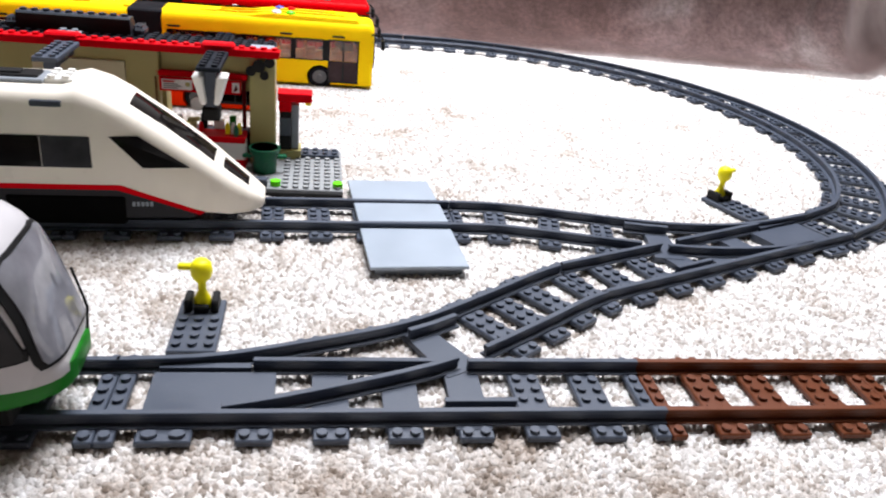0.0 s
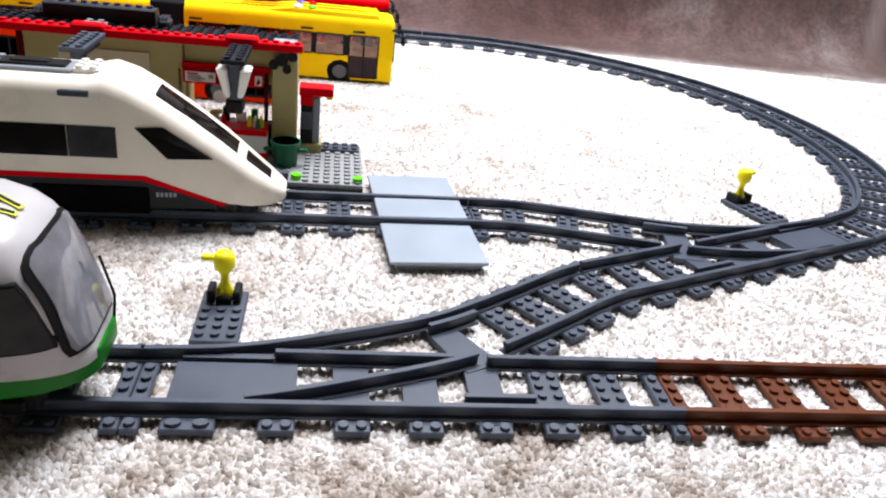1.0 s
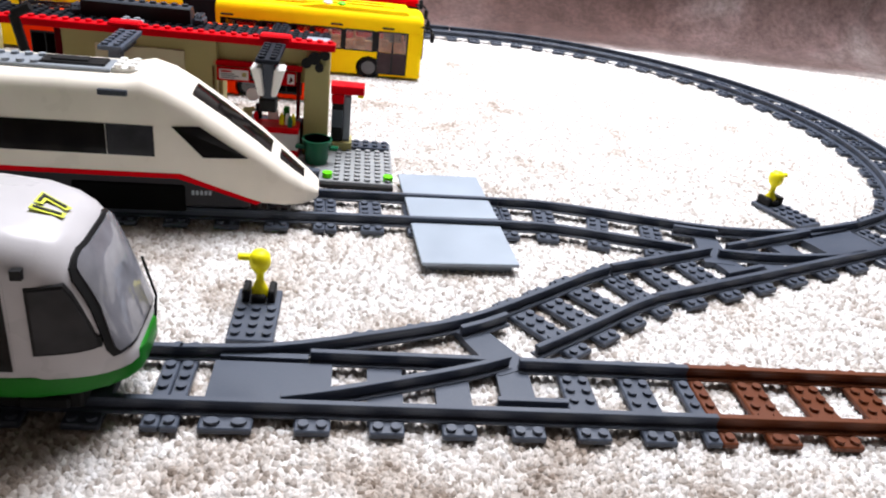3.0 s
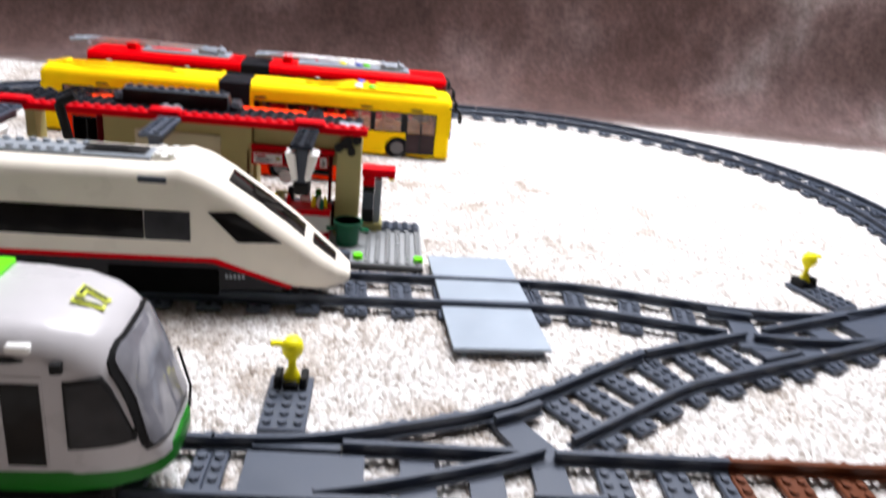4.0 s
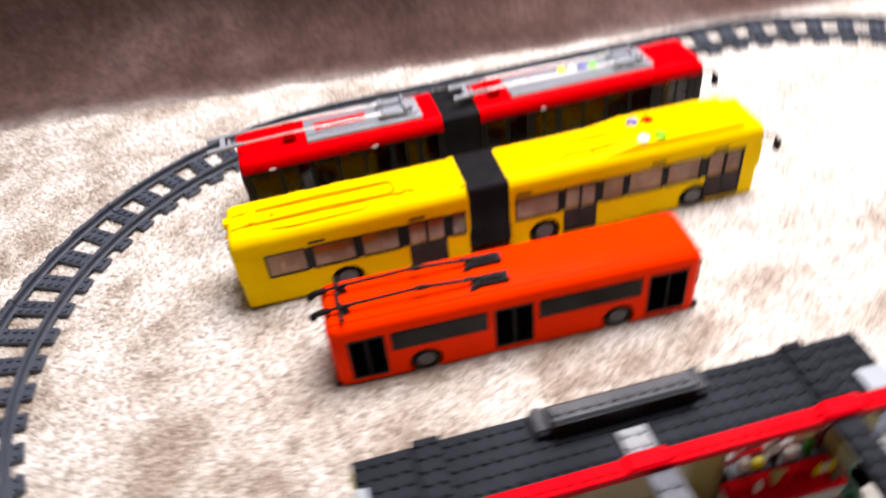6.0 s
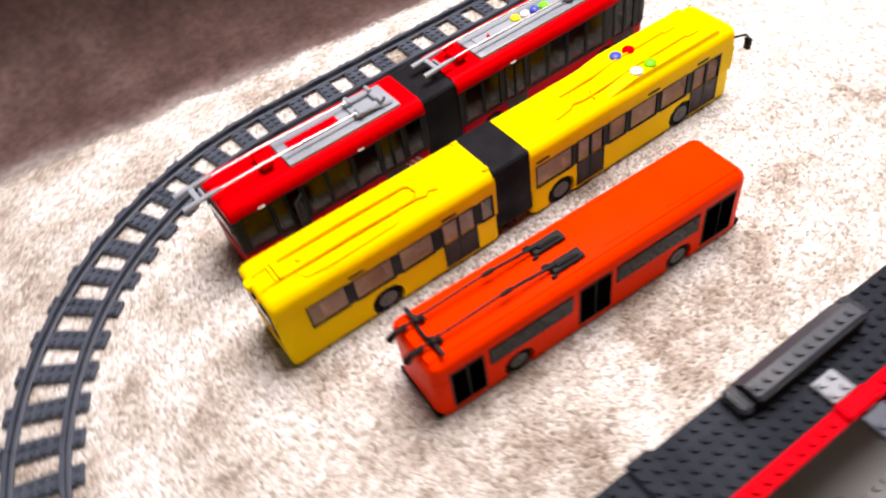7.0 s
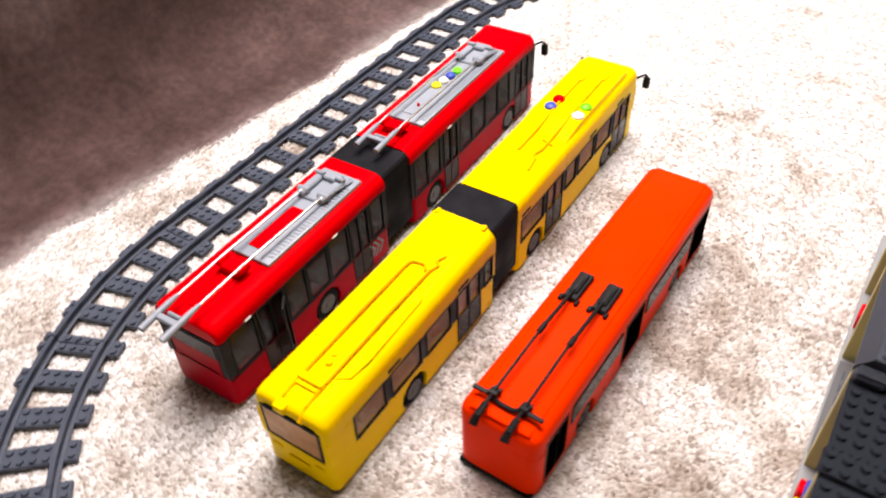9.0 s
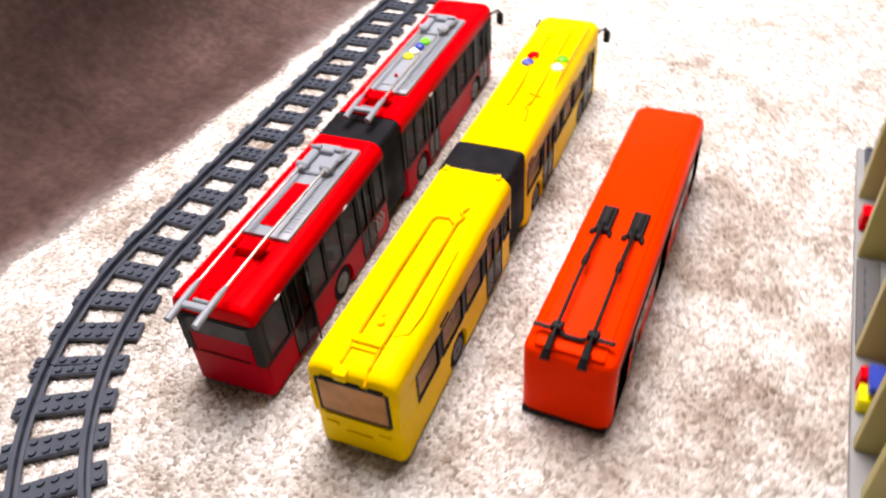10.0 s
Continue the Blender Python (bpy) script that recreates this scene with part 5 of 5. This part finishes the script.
for z0, z1, f, nm in ((0.0825, 0.0480, 0.60, "windscreen"), (0.0435, 0.0310, 0.52, "nose_window")):
    line = []
    for k in range(7):
        z = z0 + (z1 - z0) * k / 6
        for a, b in zip(TS, TS[1:]):
            if b[3] <= z <= a[3]:
                x = a[0] + (b[0] - a[0]) * (a[3] - z) / (a[3] - b[3])
                break
        line.append((x, z, width_at(TS, x) * f))
    for up in (0.0008,):
        bm = bmesh.new()
        rows = [[bm.verts.new((x + up * 0.6, y * w, zz + up - 0.0022 * abs(y) ** 3)) for y in (-1, -0.6, 0, 0.6, 1)] for x, zz, w in line]
        for a, b in zip(rows, rows[1:]):
            for i in range(4):
                bm.faces.new((a[i], a[i + 1], b[i + 1], b[i]))
        bmesh.ops.recalc_face_normals(bm, faces=bm.faces)
        bmesh.ops.solidify(bm, geom=bm.faces[:], thickness=0.0025)
        smooth(part(nm, bm, GLASS, train, "dark smoked screen"), 40)
for k in range(5):
    x = -0.0800 + 0.0026 * k
    flank_pane(train, [(x, 0.0238), (x + 0.0017, 0.0238), (x + 0.0017, 0.0266), (x, 0.0266)], LS, LGREY, 0.0005, "lettering_bar", sides=(-1,))
for sd in (-1, 1):
    part("lamp", boxes((-0.0235, -0.0205, *sorted((sd * 0.0165, sd * 0.0195)), 0.0345, 0.0385), bevel=0.0008), BRICKRED, train, "small red lamp")
    part("roof_vent", boxes((-0.1315, -0.1145, *sorted((sd * 0.0255, sd * 0.0318)), 0.0836, 0.0872), bevel=0.0006), RIDGEGREY, train)
deck = boxes((-0.520, -0.128, -0.0120, 0.0120, 0.0908, 0.0938), bevel=0.0006)
studs(deck, [-0.516 + 0.008 * k for k in range(44)], (-0.008, 0.008), 0.0938)
part("roof_deck", deck, LGREY, train, "light grey studded roof deck")
part("roof_gear", boxes((-0.170, -0.132, -0.0080, 0.0080, 0.0930, 0.0952), (-0.164, -0.142, -0.0050, 0.0050, 0.0950, 0.0962), bevel=0.0008), BLACK, train)
bm = boxes((-0.128, -0.112, -0.0100, 0.0100, 0.0908, 0.0943), bevel=0.0006)
studs(bm, (-0.124, -0.116), (-0.008, 0.0, 0.008), 0.0943)
part("roof_plate", bm, WHITE, train)

# ---- the station ----
st = thing("train_station", "small brick-built toy station with red-edged grey roof", "toy station", pose(-0.343, 0.328, 0, 0, 0, -1.2))
B0, RZ = 0.0048, 0.0925


def st_part(name, mat, *rows, bevel=0.0005, label=""):
    return part(name, boxes(*rows, bevel=bevel), mat, st, label)


bm = boxes((-0.157, 0.202, -0.067, 0.0255, -0.001, B0), bevel=0.0006)
studs(bm, [0.158 + 0.008 * k for k in range(6)], [-0.063 + 0.008 * k for k in range(10)], B0)
studs(bm, [-0.153 + 0.008 * k for k in range(38)], (-0.055, -0.047), B0)
part("base_plate", bm, PLATEGREY, st, "light grey studded base plate")
for x in (0.151, 0.198):
    bm = bmesh.new()
    cyl(bm, (x, -0.060, B0), (x, -0.060, B0 + 0.004), 0.0039, 12)
    part("platform_lamp", bm, LIME, st, "lime green round stud")
bm = boxes((0.168, 0.200, 0.004, 0.020, B0, B0 + 0.0032), bevel=0.0004)
studs(bm, [0.172 + 0.008 * k for k in range(4)], (0.008, 0.016), B0 + 0.0032)
part("corner_plate", bm, GREY, st)
st_part("platform_edge", GREY, (-0.155, 0.145, -0.066, -0.059, B0, B0 + 0.0064))
st_part("platform_step", BLACK, (-0.157, 0.202, -0.0725, -0.0672, -0.001, 0.0040), label="black strip along the platform")
# walls and pillars
st_part("pillar", TAN, (0.1285, 0.1480, -0.014, 0.003, B0, RZ), label="olive tan brick pillar")
st_part("wall_block", TAN, (-0.0545, 0.0600, -0.006, 0.004, B0, RZ), label="olive tan ticket hall wall")
st_part("wall_panel", CREAM, (-0.030, 0.036, -0.0085, -0.0062, 0.036, 0.0800), label="cream wall panel")
for x in (-0.118, -0.044, 0.055, 0.128):
    st_part("cross_wall", TAN, (x, x + 0.0078, 0.0045, 0.0242, B0, RZ), label="olive tan cross wall")
st_part("end_wall", TAN, (-0.151, -0.143, -0.014, 0.020, B0, RZ))
st_part("printed_tile", RIMGREY, (-0.034, 0.050, 0.010, 0.0245, B0 + 0.0002, B0 + 0.0030))
for k in range(6):
    st_part("lettering_bar", GREY, (-0.028 + 0.012 * k, -0.020 + 0.012 * k, 0.0190, 0.0205, B0 + 0.0029, B0 + 0.0033), bevel=0.0)
st_part("parcel", BRIGHT, (-0.090, -0.076, 0.010, 0.024, B0, 0.0160), bevel=0.001)
st_part("parcel", BRICKRED, (-0.074, -0.064, 0.012, 0.024, B0, 0.0190), bevel=0.001)
st_part("parcel", BLUE, (-0.088, -0.068, 0.011, 0.021, 0.0192, 0.0260), bevel=0.001)
st_part("parcel", BRICKRED, (0.086, 0.100, 0.010, 0.024, B0, 0.0200), bevel=0.001)
st_part("door_frame", DKRED, (-0.0595, -0.0547, -0.006, 0.003, B0, RZ), label="dark red door frame of the open hall")
st_part("door_frame", DKRED, (-0.1428, -0.1385, -0.006, 0.003, B0, RZ))
st_part("window_frame", BRICKRED, (0.057, 0.126, -0.006, -0.002, 0.0700, 0.0745))
for x in (0.056, 0.122):
    st_part("window_post", DKRED, (x, x + 0.003, -0.006, -0.002, 0.031, 0.0700))
board = st_part("sign_board", BRICKRED, (0.0605, 0.1215, -0.0100, -0.0072, 0.0595, 0.0702), label="red and white sign board with dark lettering bars")
part("sign_face", boxes((0.0625, 0.0850, -0.0108, -0.0098, 0.0612, 0.0690), bevel=0.0002), WHITE, board)
part("sign_face", boxes((0.1150, 0.1205, -0.0108, -0.0098, 0.0612, 0.0690), bevel=0.0002), WHITE, board)
part("lettering_bar", boxes((0.0640, 0.0720, -0.0114, -0.0106, 0.0668, 0.0680)), BRICKRED, board)
for k in range(3):
    part("lettering_bar", boxes((0.0640, 0.0745 + 0.0030 * (k % 2), -0.0114, -0.0106, 0.0622 + 0.0015 * k, 0.0628 + 0.0015 * k)), RIMGREY, board)
part("lettering_bar", boxes((0.0865, 0.0890, -0.0114, -0.0100, 0.0645, 0.0695)), BLACK, board)
part("lettering_bar", boxes((0.0865, 0.0890, -0.0114, -0.0100, 0.0615, 0.0632)), BLACK, board)
part("printed_mark", slab([(0.1160, 0.0620), (0.1195, 0.0640), (0.1180, 0.0680)], -0.0116, 0.0010), DKRED, board)
part("printed_mark", boxes((0.0800, 0.0835, -0.0114, -0.0106, 0.0640, 0.0672), bevel=0.0004), TAN, board)
st_part("back_panel", TAN, (0.0605, 0.1280, 0.0005, 0.0035, 0.0600, RZ - 0.0004), label="olive tan wall over the shop")
st_part("back_panel", DKRED, (0.0605, 0.1280, 0.0005, 0.0035, B0, 0.0300))
st_part("counter", BRICKRED, (0.056, 0.126, -0.030, -0.010, 0.0265, 0.0310), label="dark red shop counter")
st_part("counter_base", BRICKRED, (0.056, 0.126, -0.030, -0.010, B0, 0.0125))
st_part("counter_front", WHITE, (0.056, 0.126, -0.0295, -0.011, 0.0127, 0.0263))
st_part("shelf", GREY, (0.064, 0.127, -0.0092, 0.0003, 0.0270, 0.0300))
for x, z, w, h, m in ((0.070, 0.0301, 0.006, 0.010, WHITE), (0.079, 0.0301, 0.007, 0.006, BRIGHT), (0.090, 0.0301, 0.005, 0.012, BLACK), (0.100, 0.0301, 0.008, 0.008, WHITE), (0.112, 0.0301, 0.005, 0.011, GREEN)):
    st_part("packet", m, (x, x + w, -0.0080, -0.0030, z, z + h), bevel=0.0008)
bm = bmesh.new()
cyl(bm, (0.088, -0.0092, 0.0500), (0.088, -0.0066, 0.0500), 0.0052, 16)
part("clock", bm, WHITE, st, "small white round clock")
for x, m in ((0.1120, BRIGHT), (0.1165, WHITE), (0.1210, BRIGHT), (0.1190, DKGREEN), (0.074, WHITE), (0.092, BRICKRED)):
    y = -0.026 if m is DKGREEN else -0.020
    bm = bmesh.new()
    cyl(bm, (x, y, 0.0310), (x, y, 0.0365), 0.0019, 10)
    cyl(bm, (x, y, 0.0365), (x, y, 0.0400), 0.0019, 10, 0.0008)
    part("bottle", bm, m, st)
bm = bmesh.new()
cyl(bm, (0.086, -0.018, 0.0310), (0.086, -0.018, 0.0400), 0.0022, 10, 0.0030)
cyl(bm, (0.082, -0.018, 0.0400), (0.091, -0.018, 0.0412), 0.0018, 8)
part("tap", bm, TAN, st, "golden brown counter tap")
# ticket cabinet at the end wall
st_part("cabinet_base", TAN, (0.1500, 0.1680, 0.000, 0.0200, B0, 0.0125), label="olive tan cabinet foot")
st_part("cabinet", BLACK, (0.1505, 0.1600, 0.001, 0.0200, 0.0127, 0.0450), label="dark ticket cabinet with a red top")
st_part("cabinet_side", LGREY, (0.1602, 0.1660, 0.003, 0.0200, 0.0127, 0.0505))
st_part("cabinet_screen", GREY, (0.1506, 0.1598, -0.0004, 0.0010, 0.0250, 0.0400))
st_part("cabinet_head", BRICKRED, (0.1500, 0.1600, 0.000, 0.0200, 0.0452, 0.0530), label="red cabinet head")
top = boxes((0.1490, 0.1765, 0.000, 0.0165, 0.0532, 0.0602), bevel=0.0006)
part("cabinet_top", top, BRICKRED, st, "red cabinet top")
st_part("cabinet_lamp", BRIGHT, (0.1710, 0.1760, 0.002, 0.008, 0.0506, 0.0530))
bm = bmesh.new()
cyl(bm, (0.141, -0.030, B0), (0.141, -0.030, B0 + 0.020), 0.0088, 16, 0.0108)
cyl(bm, (0.141, -0.030, B0 + 0.017), (0.141, -0.030, B0 + 0.020), 0.0120, 16)
box(bm, 0.124, 0.158, -0.0325, -0.0275, B0 + 0.011, B0 + 0.014, 0.0006)
smooth(part("bin", bm, DKGREEN, st, "dark green barrel bin"), 40)
bm = bmesh.new()
for dx, dz, r in ((0, 0, 0.005), (0.008, 0.003, 0.004), (-0.006, -0.004, 0.004), (0.004, -0.007, 0.0035)):
    cyl(bm, (0.136 + dx, -0.0190, 0.0850 + dz), (0.136 + dx, -0.0125, 0.0850 + dz), r, 10, r * 0.8)
part("lantern_bracket", bm, BLACK, st, "black ornamental bracket")
# roof
bm = boxes((-0.149, 0.147, -0.0168, 0.024, RZ, RZ + 0.0032), bevel=0.0004)
studs(bm, [-0.145 + 0.008 * k for k in range(37)], [-0.0125 + 0.008 * k for k in range(5)], RZ + 0.0032)
roof = part("roof", bm, ROOFGREY, st, "dark grey studded roof plates")
for x0, x1 in ((-0.116, -0.100), (0.100, 0.114)):
    bm = boxes((x0, x1, -0.015, 0.0255, RZ + 0.0033, RZ + 0.0062), bevel=0.0006)
    studs(bm, (x0 + 0.004, x1 - 0.004), [-0.010 + 0.008 * k for k in range(5)], RZ + 0.0062)
    part("roof_rib", bm, ROOFGREY, roof)
strip = boxes((-0.152, 0.152, -0.0270, -0.0172, RZ + 0.0005, RZ + 0.0062), bevel=0.0006)
for x in (-0.112, -0.002, 0.107):
    box(strip, x - 0.012, x + 0.012, -0.0275, -0.0167, RZ + 0.0040, RZ + 0.0095, 0.0016)
studs(strip, [-0.148 + 0.008 * k for k in range(38)], (-0.0221,), RZ + 0.0062)
part("roof_edge", strip, BRICKRED, st, "red roof edging with three humps")
bm = bmesh.new()
prof = [(0.006, RZ + 0.0032), (0.006, RZ + 0.0155), (0.0075, RZ + 0.0168), (0.0165, RZ + 0.0168), (0.0245, RZ + 0.0070), (0.0245, RZ + 0.0032)]
a = [bm.verts.new((-0.042, yy, zz)) for yy, zz in prof]
b = [bm.verts.new((0.039, yy, zz)) for yy, zz in prof]
bm.faces.new(a[::-1])
bm.faces.new(b)
for i in range(6):
    j = (i + 1) % 6
    bm.faces.new((a[i], a[j], b[j], b[i]))
bmesh.ops.recalc_face_normals(bm, faces=bm.faces)
studs(bm, [-0.038 + 0.008 * k for k in range(10)], (0.0120,), RZ + 0.0168)
ridge = part("ridge_box", bm, RIDGEGREY, st, "dark grey sloped ridge box with studs")
part("ridge_front", boxes((-0.042, 0.039, 0.0046, 0.0058, RZ + 0.0034, RZ + 0.0158), bevel=0.0003), BLACK, ridge, "black glossy front panel")
for x in (-0.051, 0.040):
    end = part("ridge_end", boxes((x, x + 0.0085, 0.0065, 0.0240, RZ + 0.0033, RZ + 0.0100), bevel=0.002), RIDGEGREY, ridge)
    for k in range(3):
        part("grille_bar", boxes((x + 0.0010 + 0.0024 * k, x + 0.0022 + 0.0024 * k, 0.0080, 0.0225, RZ + 0.0098, RZ + 0.0112)), RIDGEGREY, end)
part("roof_tile", boxes((0.129, 0.147, -0.0165, -0.002, RZ + 0.0033, RZ + 0.0055), bevel=0.0004), TILEGREY, st, "pale blue-grey printed tile")
part("roof_tile", boxes((-0.1495, -0.143, -0.012, 0.006, RZ + 0.0033, RZ + 0.0055), bevel=0.0004), TILEGREY, st)
bm = boxes((-0.010, 0.006, -0.0160, -0.0012, RZ + 0.0034, RZ + 0.0066), bevel=0.0004)
studs(bm, (-0.006, 0.002), (-0.0122, -0.0046), RZ + 0.0066)
part("roof_plate", bm, LGREY, st)
# canopy arms over the platform, two of them with lamps
for x, mat, lamp in ((-0.120, GREY, True), (-0.005, GREY, False), (0.099, ROOFGREY, True)):
    bm = boxes((x, x + 0.016, -0.0810, -0.0280, RZ + 0.0010, RZ + 0.0042), bevel=0.0004)
    studs(bm, (x + 0.004, x + 0.012), [-0.077 + 0.008 * k for k in range(6)], RZ + 0.0042)
    arm = part("canopy_arm", bm, mat, st, "studded grey canopy arm over the platform")
    part("arm_brace", boxes((x + 0.004, x + 0.012, -0.0640, -0.0290, RZ - 0.0050, RZ + 0.0010), bevel=0.0005), mat, arm)
    part("lamp_stem", boxes((x + 0.004, x + 0.012, -0.0720, -0.0620, 0.0640, RZ + 0.0010), bevel=0.0006), GREY, arm)
    if lamp:
        for u, v in ((x - 0.0040, x + 0.0035), (x + 0.0125, x + 0.0200)):
            bm = boxes((u, v, -0.0760, -0.0600, 0.0690, 0.0895), bevel=0.0012)
            for w in bm.verts:
                if w.co.z < 0.075:
                    w.co.x += (x + 0.008 - w.co.x) * 0.45
            part("lamp_fin", bm, WHITE, arm, "white lamp fin")
        part("lamp_foot", boxes((x + 0.002, x + 0.014, -0.0740, -0.0600, 0.0570, 0.0665), bevel=0.001), BLACK, arm)
bm = bmesh.new()
tube(bm, [(-0.062, -0.050, B0), (-0.062, -0.050, 0.070), (-0.068, -0.052, 0.106), (-0.056, -0.052, 0.112)], 0.0034, 8)
part("signal_mast", bm, BLACK, st, "black signal mast")
